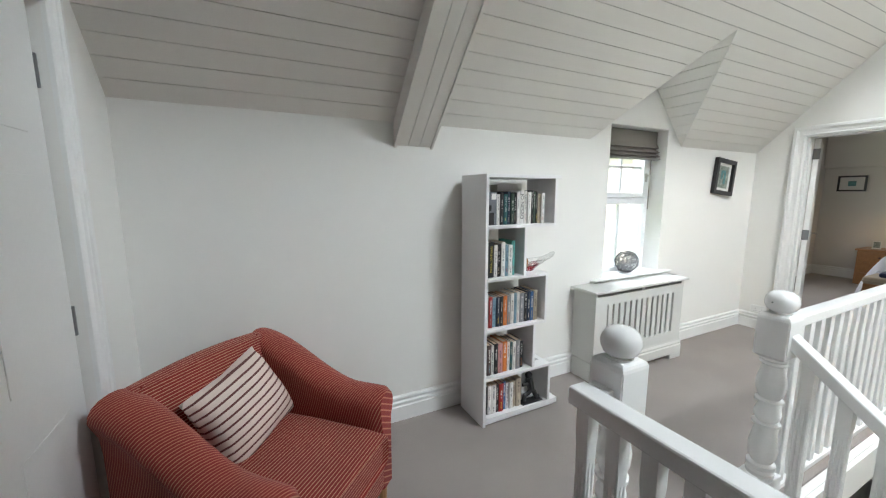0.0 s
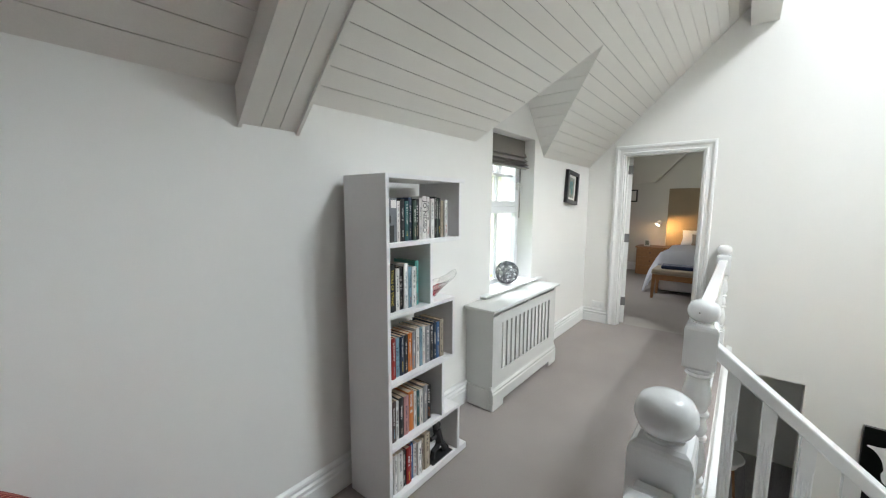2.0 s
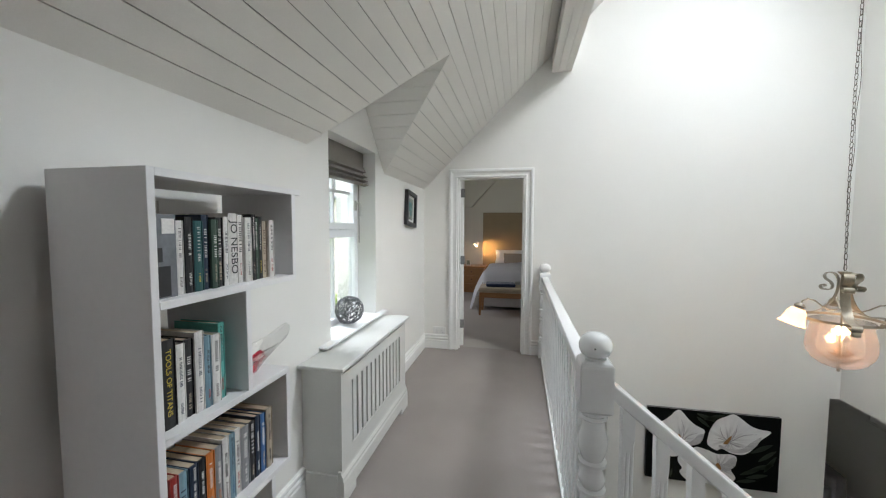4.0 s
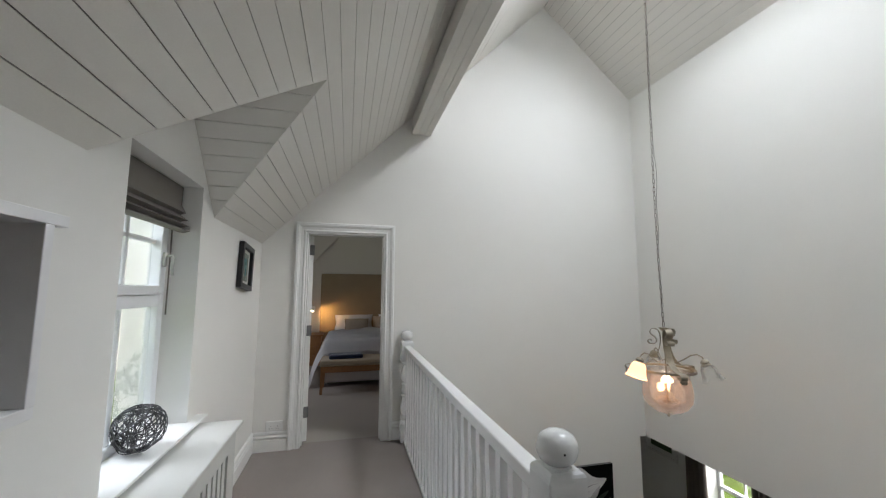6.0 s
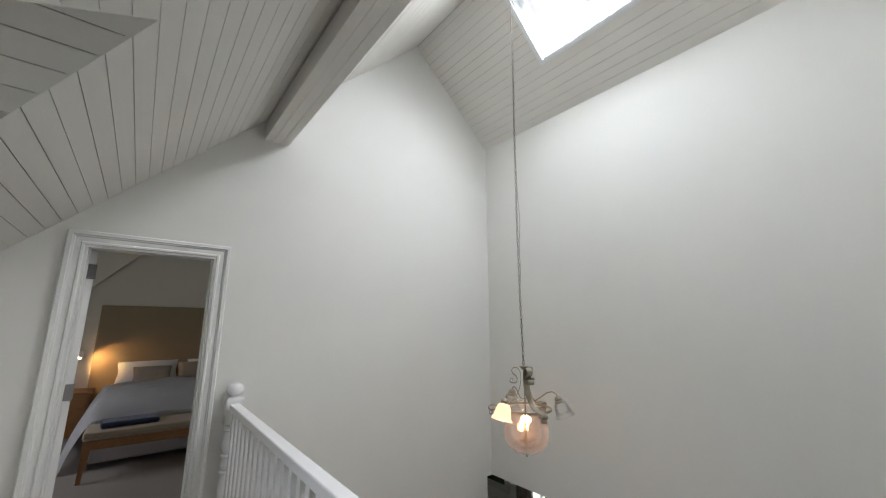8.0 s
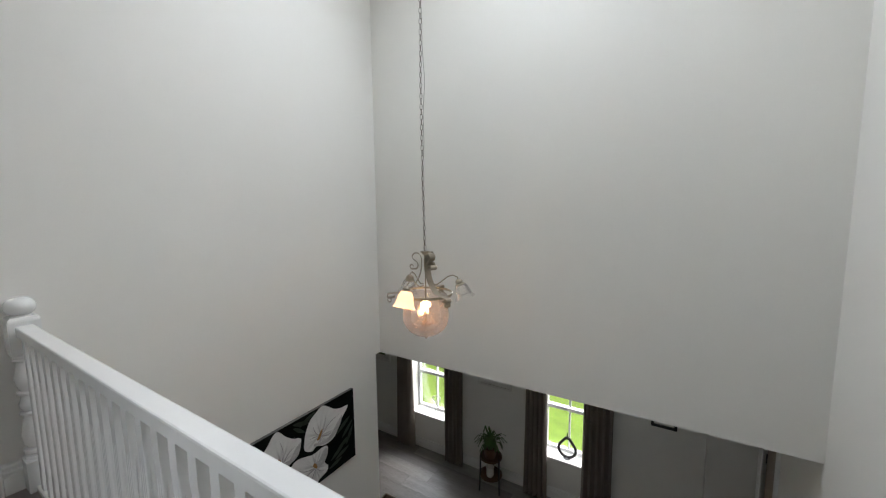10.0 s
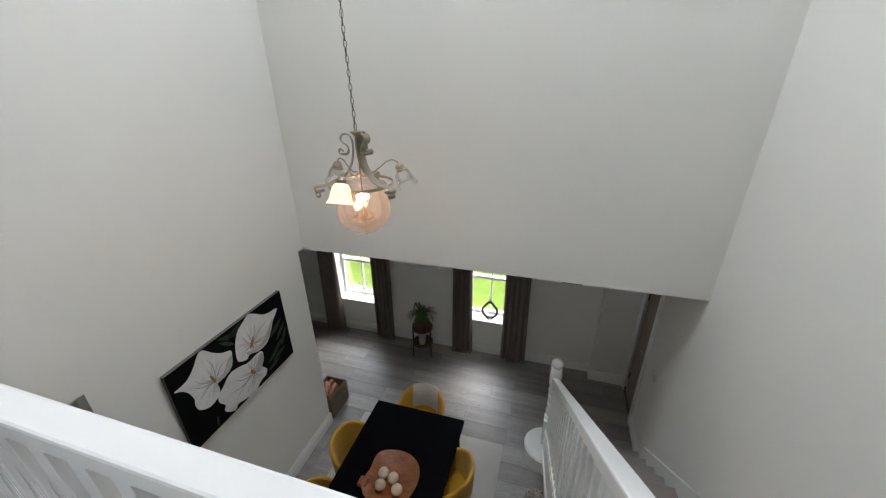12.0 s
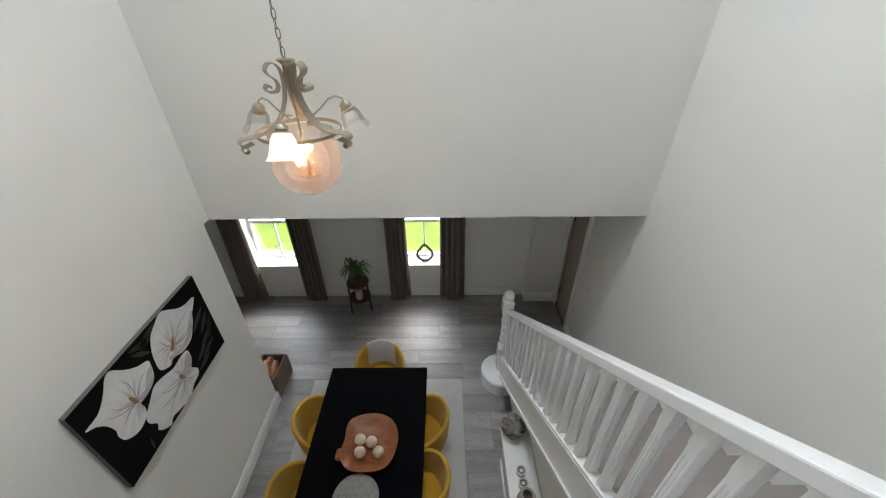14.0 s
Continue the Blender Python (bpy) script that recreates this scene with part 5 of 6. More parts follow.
# ---- flower painting on the gable wall ----
PW, PH = 1.215, 0.765
art = thing("canvas_painting", pose(EAST - 0.001, -0.594, -0.834, 0, 0, -90), "large canvas of three white calla lilies on black", "painting")
part("canvas", box(-PW / 2, PW / 2, -0.0350, 0, -PH / 2, PH / 2, 0.003), CANVAS_EDGE, art, "grey canvas edge")
part("painted_face", box(-PW / 2 + 0.001, PW / 2 - 0.001, -0.0362, -0.0346, -PH / 2 + 0.001, PH / 2 - 0.001), CANVAS, art, "black and dark green painted ground")


def spline(points, n=8):
    """A closed smooth outline through a few control points."""
    out, k = [], len(points)
    for i in range(k):
        p0, p1, p2, p3 = (Vector(points[(i + j - 1) % k]) for j in range(4))
        for s in range(n):
            t = s / n
            out.append(tuple(0.5 * (2 * p1 + (p2 - p0) * t + (2 * p0 - 5 * p1 + 4 * p2 - p3) * t * t + (3 * p1 - p0 - 3 * p2 + p3) * t ** 3)))
    return out


def flat_shape(name, outline, y, material, root, label=""):
    pts = spline(outline)
    bm = rings([[(u, y + 0.0012, v) for u, v in pts], [(u, y, v) for u, v in pts]])
    return part(name, bm, material, root, label)


# u runs from the north edge (-0.6) to the south edge (+0.6); v is up
LILIES = [
    ("left", [(-0.58, 0.22), (-0.48, 0.23), (-0.4, 0.29), (-0.34, 0.36), (-0.29, 0.37), (-0.22, 0.29), (-0.15, 0.23), (-0.07, 0.19), (-0.07, 0.14), (-0.11, 0.06), (-0.18, 0.01), (-0.26, 0.01), (-0.26, -0.05), (-0.29, -0.11), (-0.38, -0.13), (-0.46, -0.08), (-0.48, -0.01), (-0.47, 0.04), (-0.49, 0.12), (-0.53, 0.18)],
     [(-0.07, 0.14), (-0.1, 0.05), (-0.18, 0.01), (-0.26, 0.01), (-0.31, 0.02), (-0.24, 0.02), (-0.17, 0.07), (-0.12, 0.13)], [(-0.31, 0.14), (-0.28, 0.11), (-0.26, 0.02), (-0.29, 0.03), (-0.31, 0.1)]),
    ("right", [(-0.01, 0.21), (0.04, 0.3), (0.12, 0.35), (0.19, 0.38), (0.25, 0.35), (0.34, 0.28), (0.42, 0.25), (0.51, 0.24), (0.51, 0.21), (0.42, 0.12), (0.38, 0.05), (0.31, -0.02), (0.2, -0.03), (0.1, 0.01), (0.05, -0.01), (-0.03, 0.04), (-0.03, 0.13)],
     [(0.44, 0.17), (0.39, 0.06), (0.29, -0.01), (0.18, -0.01), (0.08, 0.02), (0.08, 0.05), (0.16, 0.02), (0.27, 0.03), (0.36, 0.11)], [(0.18, 0.17), (0.19, 0.15), (0.15, 0.06), (0.11, 0.05), (0.1, 0.07)]),
    ("middle", [(-0.29, -0.11), (-0.21, -0.05), (-0.13, 0.0), (-0.03, -0.02), (0.06, -0.05), (0.17, -0.04), (0.23, -0.06), (0.23, -0.13), (0.19, -0.2), (0.23, -0.27), (0.21, -0.32), (0.13, -0.34), (0.04, -0.39), (-0.08, -0.36), (-0.15, -0.34), (-0.19, -0.37), (-0.25, -0.33), (-0.28, -0.28), (-0.26, -0.24), (-0.3, -0.17)],
     [(0.22, -0.07), (0.23, -0.14), (0.17, -0.21), (0.09, -0.22), (0.06, -0.18), (0.13, -0.14), (0.18, -0.08)], [(0.07, -0.13), (0.11, -0.2), (0.09, -0.22), (0.04, -0.16)]),
]
for nm, petal, fold, sp_ in LILIES:
    (cx, cy), (ex, ey) = sp_[0], sp_[2]
    flat_shape("painted_petal", petal, -0.0375, painted_petal("painted_white_petal_" + nm, 0.3 * cx + 0.7 * ex, 0.3 * cy + 0.7 * ey), art, "white painted lily with grey brushed folds")
    for i in range(1, len(petal), 3):
        base, tip = Vector((0.2 * cx + 0.8 * ex, 0.2 * cy + 0.8 * ey)), Vector(petal[i])
        run = (tip - base) * 0.72
        off = Vector((-run.y, run.x)) * (0.10 if i % 2 else -0.10)
        half = Vector((-run.y, run.x)).normalized() * 0.0035
        mid = base + run * 0.55 + off
        flat_shape("painted_vein", [tuple(base - half), tuple(mid - half), tuple(base + run), tuple(mid + half), tuple(base + half)], -0.0383, VEIN, art)
    flat_shape("painted_fold", fold, -0.0388, PETAL_SHADE, art, "pale grey painted fold")
    mx_, mz_ = sum(p[0] for p in sp_) / len(sp_), sum(p[1] for p in sp_) / len(sp_)
    flat_shape("painted_stamen", [(mx_ + 0.72 * (u - mx_), mz_ + 0.72 * (v - mz_)) for u, v in sp_], -0.0401, SPADIX, art, "amber painted stamen")
rg = random.Random(5)
for cx, cy, a, ln in ((0.46, -0.14, 20, 0.22), (0.50, -0.02, 40, 0.2), (0.42, -0.24, 15, 0.2), (0.57, 0.12, 70, 0.2), (-0.28, -0.345, 60, 0.12), (-0.16, -0.33, 75, 0.16), (-0.05, 0.32, 160, 0.2), (0.02, 0.33, 20, 0.2), (-0.36, -0.31, 80, 0.1), (0.45, 0.05, 30, 0.22), (0.36, -0.20, 25, 0.2), (0.33, -0.30, 10, 0.18), (0.53, -0.10, 60, 0.2), (-0.08, 0.27, 140, 0.16), (-0.22, -0.34, 50, 0.12)):
    d = Vector((math.cos(radians(a)), math.sin(radians(a)))) * ln / 2
    n2 = Vector((-d.y, d.x)) * 0.22
    c = Vector((cx, cy))
    pts = [tuple(c - d), tuple(c + n2), tuple(c + d), tuple(c - n2)]
    if max(abs(p[0]) for p in pts) < 0.60 and max(abs(p[1]) for p in pts) < 0.375:
        flat_shape("painted_leaf", pts, -0.0366, CANVAS_LEAF, art, "dark green painted leaf")

# ---- dining room ----
for k, (x0, x1) in enumerate(SW):
    w = tagged(new(f"window_{3 + k}"), "white sash window with a garden lawn beyond", "window", kind="structure")
    y0, y1 = -3.80, -3.745
    for nm, q in (("frame", (x0, x0 + 0.05, y0, y1, SILL_Z, HEAD_Z)), ("frame", (x1 - 0.05, x1, y0, y1, SILL_Z, HEAD_Z)), ("frame", (x0 + 0.05, x1 - 0.05, y0, y1, SILL_Z, SILL_Z + 0.055)), ("frame", (x0 + 0.05, x1 - 0.05, y0, y1, HEAD_Z - 0.05, HEAD_Z)),
                  ("meeting_rail", (x0 + 0.05, x1 - 0.05, y0, y1 + 0.012, -1.47, -1.42)), ("glazing_bar", ((x0 + x1) / 2 - 0.012, (x0 + x1) / 2 + 0.012, y0 + 0.01, y1 - 0.01, SILL_Z + 0.055, HEAD_Z - 0.05)),
                  ("glazing_bar", (x0 + 0.05, x1 - 0.05, y0 + 0.012, y1 - 0.012, -1.10, -1.078))):
        part(nm, box(*q, 0.003), UPVC, w)
    pn = part("pane", box(x0 + 0.05, x1 - 0.05, -3.775, -3.771, SILL_Z + 0.05, HEAD_Z - 0.05), PANE, w)
    pn.visible_shadow = False
    part("window_sill", box(x0, x1, -3.745, LOW_SOUTH + 0.02, SILL_Z - 0.03, SILL_Z, 0.004), SATIN, w)


def curtain(x0, x1, label):
    """A floor-length pleated curtain hanging from its head to the floor."""
    root = thing("curtain", pose((x0 + x1) / 2, -3.452, LOW), label, "curtain", "dining room curtains")
    w, n, rows = x1 - x0, 56, 9
    seed = x0 * 3.1
    loops = []
    for r in range(rows):
        k = r / (rows - 1)
        z = 0.012 + k * 2.14
        spread = 1.0 + 0.10 * (1 - k) ** 2
        front, back = [], []
        for i in range(n + 1):
            u = i / n
            y = 0.052 * math.sin(u * 2 * math.pi * 4.5 + 0.35 * math.sin(3 * k + seed)) * (0.75 + 0.25 * (1 - k)) + 0.010 * math.sin(u * 17 + 2 * k + seed)
            x = (u - 0.5) * w * spread + 0.008 * math.sin(u * 2 * math.pi * 4.5 * 2 + seed)
            front.append((x, y + 0.003, z))
            back.append((x, y - 0.003, z))
        loops.append(front + back[::-1])
    part("pleated_cloth", rings(loops), CURTAIN, root, smooth=True)
    part("heading_tape", box(-w / 2, w / 2, -0.02, 0.02, 2.15, 2.20, 0.004), CURTAIN, root)
    return root


curtain(2.545, 2.905, "taupe floor-length pleated curtain beside the lawn window")
curtain(3.415, 3.705, "taupe floor-length pleated curtain beside the plant stand")
curtain(4.76, 5.07, "taupe floor-length pleated curtain beside the plant stand")
curtain(5.74, 6.06, "taupe floor-length pleated curtain by the far window")
for x0, x1 in ((2.5, 3.8), (4.72, 6.17)):
    pole = thing("curtain_pole", pose((x0 + x1) / 2, -3.45, -0.50), "dark metal curtain pole above the window", "curtain pole")
    part("pole", tube([((x0 - x1) / 2, 0, 0), ((x1 - x0) / 2, 0, 0)], 0.012, 10), BLACK, pole, smooth=True)
    for s in (-1, 1):
        part("finial", ball(0.024, 14, at=(s * (x1 - x0 + 0.04) / 2, 0, 0)), BLACK, pole, smooth=True)
        part("bracket", box(s * (x1 - x0) / 2 * 0.9 - 0.01, s * (x1 - x0) / 2 * 0.9 + 0.01, -0.09, 0, -0.012, 0.012), BLACK, pole)

# pictures on the dining room wall, and a mirror built the same way
def wall_picture(x0, x1, z0, z1, frame_mat, inner_mat, label):
    root = thing("framed_picture", pose((x0 + x1) / 2, LOW_SOUTH + 0.002, (z0 + z1) / 2), label, "picture")
    w, h, f = x1 - x0, z1 - z0, 0.03
    fb = bmesh.new()
    for q in ((-w / 2, -w / 2 + f, 0, 0.03, -h / 2, h / 2), (w / 2 - f, w / 2, 0, 0.03, -h / 2, h / 2), (-w / 2 + f, w / 2 - f, 0, 0.03, h / 2 - f, h / 2), (-w / 2 + f, w / 2 - f, 0, 0.03, -h / 2, -h / 2 + f)):
        box(*q, bm=fb)
    part("frame", fb, frame_mat, root)
    part("mount", box(-w / 2 + f, w / 2 - f, 0.001, 0.012, -h / 2 + f, h / 2 - f), MOUNT, root, "white card mount")
    part("print", box(-w * 0.33, w * 0.33, 0.0125, 0.015, -h * 0.3, h * 0.3), inner_mat, root, "printed picture")


wall_picture(3.955, 4.515, -1.285, -0.72, COVERS["w"], PRINT, "white-framed print between the dining room windows")
wall_picture(1.86, 2.135, -1.235, -0.80, BLACK, PRINT, "small black-framed print on the dining room wall")
# A mirror: the print plate carries its reflection as plain green colour.
wall_picture(6.30, 6.95, -1.32, -0.80, COVERS["w"], MIRROR_GREEN, "pale-framed mirror on the dining room wall, its dark green reflection painted in")

# window sill ornaments
orn = thing("sculpture", pose(3.155, -3.63, SILL_Z), "dark bronze teardrop ring sculpture on the window sill", "sculpture")
pts = []
for k in range(40):
    a = 2 * math.pi * k / 40
    r = 0.118
    x, z = r * math.sin(a), -r * math.cos(a)
    if z > 0.07:
        x *= 1 - (z - 0.07) * 9
        z += (z - 0.07) * 1.2
    pts.append((x, 0, z + 0.134))
part("ring", tube(pts, 0.020, 10, closed=True), BLACK, orn, smooth=True)
part("tip", tube([(0, 0, 0.280), (0.002, 0, 0.33), (0.006, 0, 0.385)], 0.012, 8, taper=(1.3, 0.8, 0.35)), BLACK, orn, smooth=True)
part("foot", lathe([(0.05, 0), (0.05, 0.008), (0.02, 0.02)], 20), BLACK, orn, smooth=True)
knot = thing("sculpture", pose(5.37, -3.63, SILL_Z), "silver wire loop sculpture on the window sill", "sculpture")
pts = [(0.075 * math.sin(2 * a) * (0.7 + 0.3 * math.cos(a)), 0.02 * math.sin(3 * a), 0.19 + 0.15 * math.cos(a)) for a in [2 * math.pi * k / 60 for k in range(60)]]
part("loop", tube(pts, 0.0075, 8, closed=True), STEEL, knot, smooth=True)
for sx in (-1, 1):
    part("leg", tube([(0, 0, 0.05), (sx * 0.03, 0, 0.03), (sx * 0.06, 0, 0.003)], 0.006, 7), STEEL, knot, smooth=True)

# plant stand with plant
st = thing("plant_stand", pose(4.16, -3.235, LOW), "round two-tier dark wood plant stand against the wall", "plant stand")
for z in (0.22, 0.505):
    part("tray", lathe([(0.001, z), (0.155, z), (0.165, z + 0.008), (0.165, z + 0.035), (0.157, z + 0.035), (0.155, z + 0.012), (0.001, z + 0.012)], 32), DARK_WOOD, st, smooth=True)
for k in range(3):
    a = radians(40 + 120 * k)
    part("leg", tube([(0.175 * math.cos(a), 0.175 * math.sin(a), 0), (0.160 * math.cos(a), 0.160 * math.sin(a), 0.30), (0.160 * math.cos(a), 0.160 * math.sin(a), 0.55)], 0.013, 8), BLACK, st, smooth=True)
pl = thing("potted_plant", pose(4.17, -3.235, LOW + 0.517), "leafy green strap-leaf plant in a dark pot", "plant")
part("pot", lathe([(0.001, 0), (0.075, 0), (0.10, 0.13), (0.105, 0.15), (0.095, 0.15), (0.088, 0.12), (0.001, 0.12)], 24), DARK_WOOD, pl, smooth=True)
rg = random.Random(8)
for k in range(64):
    a, reach, hgt = rg.uniform(0, 6.28), rg.uniform(0.05, 0.20), rg.uniform(0.15, 0.30)
    mid = (reach * 0.45 * math.cos(a), reach * 0.45 * math.sin(a))
    pts = [(0.03 * math.cos(a), 0.03 * math.sin(a), 0.11), (mid[0], mid[1], 0.12 + hgt * 0.75), (reach * 0.9 * math.cos(a), reach * 0.9 * math.sin(a), 0.12 + hgt * rg.uniform(0.7, 1.0)), (reach * 1.25 * math.cos(a), reach * 1.25 * math.sin(a), 0.12 + hgt * rg.uniform(0.25, 0.7))]
    part("leaf", ribbon(pts, (-math.sin(a), math.cos(a), 0), rg.uniform(0.013, 0.022), 0.0012), LEAF, pl)
jar = solo("vase", lathe([(0.001, 0), (0.045, 0), (0.055, 0.03), (0.052, 0.10), (0.062, 0.145), (0.055, 0.145), (0.045, 0.10), (0.001, 0.02)], 22), POT, pose(4.16, -3.205, LOW + 0.232), "white ribbed vase on the lower tier of the plant stand", "vase", smooth=True)

# rug and table
solo("rug", box(2.645, 4.525, -1.89, 1.02, LOW + 0.001, LOW + 0.012, 0.004), RUG, HERE, "pale grey woven rug under the dining table", "rug")
TZ = LOW + 0.012
tab = thing("dining_table", pose(3.565, -0.53, TZ), "long black-stained wooden dining table on the rug", "dining table")
part("tabletop", box(-0.517, 0.517, -0.98, 0.98, 0.690, 0.733, 0.008, seg=2), BLACK_WOOD, tab)
part("apron", box(-0.43, 0.43, -0.88, 0.88, 0.60, 0.690), BLACK_WOOD, tab)
for sx in (-1, 1):
    for sy in (-1, 1):
        part("leg", box(sx * 0.44 - 0.04, sx * 0.44 + 0.04, sy * 0.88 - 0.04, sy * 0.88 + 0.04, 0, 0.60, 0.006), BLACK_WOOD, tab)


def tub_chair(at, label):
    """A mustard tub chair facing local +y, with its seat over the origin."""
    root = thing("dining_chair", at, label, "chair", "chairs round the table")
    n = 30
    loops = []
    for i in range(n + 1):
        a = radians(-118 + 236 * i / n)
        k = abs(a) / radians(118)
        h = 0.80 - 0.16 * smooth01((k - 0.25) / 0.75)
        c, s = math.sin(a), -math.cos(a)
        ring = []
        for r, z in ((0.235, 0.36), (0.268, 0.48), (0.285, h - 0.03), (0.278, h - 0.008), (0.262, h), (0.248, h - 0.010), (0.242, h - 0.04), (0.225, 0.47), (0.195, 0.38)):
            ring.append((r * c, r * s * (1.0 if s < 0 else 1.08), z))
        loops.append(ring)
    part("tub_shell", rings(loops), YELLOW, root, smooth=True)
    part("seat_pad", moved(lathe([(0.001, 0.37), (0.205, 0.37), (0.228, 0.40), (0.222, 0.445), (0.19, 0.462), (0.001, 0.468)], 28), pose(0, 0.02, 0)), YELLOW, root, smooth=True)
    for sx in (-1, 1):
        for sy in (-1, 1):
            part("leg", tube([(sx * 0.13, sy * 0.13, 0.38), (sx * 0.21, sy * 0.20, 0.0)], 0.014, 8, taper=(1.1, 0.7)), BLACK, root, "black tapered metal leg", smooth=True)
    return root


first = tub_chair(pose(3.585, -1.565, TZ), "mustard yellow velvet tub chair draped with a grey throw")
for x, y, rz in ((4.035, -0.925, 90), (4.035, -0.275, 90), (4.035, 0.36, 90), (3.095, -0.925, -90), (3.095, -0.375, -90), (3.095, 0.25, -90)):
    copy_thing(first, pose(x, y, TZ, 0, 0, rz))["label"] = "mustard yellow velvet tub chair pushed up to the table"
# throw over the end chair
loops = []
for i in range(15):
    u = -0.155 + 0.31 * i / 14
    yb = lambda r: -math.sqrt(max(0.0, r * r - u * u))
    wv = 0.006 * math.sin(i * 1.3)
    outer_p = [(u * 1.02, yb(0.292) - 0.006 + wv, 0.42 + 0.02 * math.sin(i * 0.8)), (u, yb(0.296) - 0.004, 0.60), (u, yb(0.294), 0.770), (u, yb(0.276), 0.806), (u, yb(0.258), 0.812), (u, yb(0.242) + 0.002, 0.790), (u, yb(0.232) + 0.004 + wv, 0.62), (u, yb(0.224) + 0.008, 0.50)]
    back_p = [(x, y + (0.008 if k < 3 else -0.006 if k > 4 else 0), z - (0.009 if 2 < k < 6 else 0)) for k, (x, y, z) in enumerate(outer_p)][::-1]
    loops.append(outer_p + back_p)
solo("throw", rings(loops), THROW, pose(3.585, -1.565, TZ), "soft grey-beige fleece throw over the end chair", "throw", smooth=True)

# teak bowl, balls and woven mat
TT = TZ + 0.733
bowl_o = spline([(-0.19, 0.22), (-0.05, 0.27), (0.09, 0.26), (0.20, 0.19), (0.255, 0.06), (0.24, -0.10), (0.17, -0.22), (0.02, -0.255), (-0.14, -0.235), (-0.235, -0.12), (-0.22, 0.02), (-0.225, 0.13)], 5)
bowl_o = [(-x, -y) for x, y in bowl_o]
tb = thing("wooden_bowl", pose(3.535, -0.645, TT), "free-form orange teak root bowl on the black table", "bowl")
loops = [[(x * s, y * s, z) for x, y in bowl_o] for s, z in ((0.55, 0.0), (0.80, 0.03), (0.97, 0.075), (1.0, 0.085), (0.95, 0.082), (0.78, 0.045), (0.50, 0.022), (0.05, 0.018))]
part("bowl_body", rings(loops), TEAK, tb, smooth=True)
part("lug", box(0.19, 0.275, 0.05, 0.15, 0.04, 0.082, 0.016, seg=3), TEAK, tb)
for x, y in ((3.618, -0.672), (3.512, -0.650), (3.602, -0.560), (3.440, -0.560)):
    solo("wooden_ball", ball(0.051, 18), PALE_BALL, pose(x, y, TT + 0.020 + 0.051), "pale turned wooden ball in the teak bowl", "ball", "balls in the bowl", smooth=True)
wm = solo("placemat", lathe([(0.001, 0.0), (0.185, 0.0), (0.19, 0.006), (0.185, 0.02), (0.12, 0.03), (0.001, 0.032)], 36), GREY_WEAVE, pose(3.585, -0.225, TT), "round grey woven centrepiece on the table", "mat", smooth=True)

# log basket
bk = thing("log_basket", pose(5.03, -1.86, LOW), "brown wicker log basket beside the wall end", "basket")
for q, nm in (((-0.15, 0.15, -0.19, -0.17, 0, 0.34), "side"), ((-0.15, 0.15, 0.17, 0.19, 0, 0.34), "side"), ((-0.15, -0.13, -0.17, 0.17, 0, 0.34), "side"), ((0.13, 0.15, -0.17, 0.17, 0, 0.34), "side"), ((-0.13, 0.13, -0.17, 0.17, 0, 0.02), "base")):
    part(nm, box(*q, 0.005), WICKER, bk)
for k in range(9):
    z = 0.02 + k * 0.036
    ringp = [(-0.153, -0.193, z), (0.153, -0.193, z), (0.153, 0.193, z), (-0.153, 0.193, z)]
    part("woven_band", tube(ringp, 0.011, 6, closed=True), WICKER, bk)
for x, y, z, a in ((-0.05, 0.02, 0.27, 10), (0.06, -0.03, 0.28, -8), (0.0, 0.06, 0.33, 30)):
    solo("firewood_log", moved(lathe([(0.045, -0.13), (0.05, 0.0), (0.043, 0.13)], 9), pose(0, 0, 0, 90, 0, 0)), TEAK, pose(5.03 + x, -1.86 + y, LOW + z, 0, 0, a), "split firewood log in the wicker basket", "log", "logs in the basket")

# slatted radiator cover under the stairs with ornaments
rc = thing("radiator_cover", pose(2.064, -0.35, LOW), "white slatted radiator cover against the stair wall", "radiator cover")
part("top_board", box(0.0, 0.265, -0.50, 0.85, 0.655, 0.68, 0.005), SATIN, rc)
part("side_panel", box(0.0, 0.225, -0.47, -0.452, 0, 0.655), SATIN, rc)
part("front_frame", box(0.207, 0.225, -0.47, 0.82, 0.56, 0.655), SATIN, rc)
part("front_frame", box(0.207, 0.235, -0.47, 0.82, 0.0, 0.16), SATIN, rc)
for k in range(19):
    y = -0.42 + k * 0.066
    part("slat", box(0.209, 0.222, y - 0.02, y + 0.02, 0.16, 0.56), SATIN, rc)
CZ = LOW + 0.68
tangle("wicker_ball", 0.115, 26, 0.0062, 12, PALE_WICKER, pose(2.225, -0.80, CZ + 0.118), "bleached wicker ball on the radiator cover")
for y in (-0.445, -0.345):
    cd = thing("candle_pot", pose(2.205, y, CZ), "small white scented candle pot with concentric rings", "candle", "candles on the radiator cover")
    part("pot", lathe([(0.001, 0), (0.040, 0), (0.043, 0.05), (0.036, 0.052), (0.034, 0.045), (0.001, 0.045)], 22), POT, cd, smooth=True)
    part("ring", lathe([(0.020, 0.0455), (0.028, 0.0475), (0.024, 0.0495), (0.018, 0.0465)], 22, cap=False), BLACK, cd, "dark printed ring")
solo("vase", lathe([(0.001, 0), (0.05, 0), (0.075, 0.06), (0.065, 0.13), (0.052, 0.15), (0.038, 0.15), (0.05, 0.06), (0.001, 0.02)], 24), PALE_WICKER, pose(2.205, -0.215, CZ), "round taupe ceramic vase with a dark mouth", "vase", smooth=True)

# wall switch and picture knob
sw = thing("light_switch", pose(VOID_WEST, -2.33, -1.60, 0, 0, 90), "white light switch on the stair wall", "switch")
part("plate", box(-0.043, 0.043, -0.009, 0, -0.043, 0.043, 0.003), PLASTIC, sw)
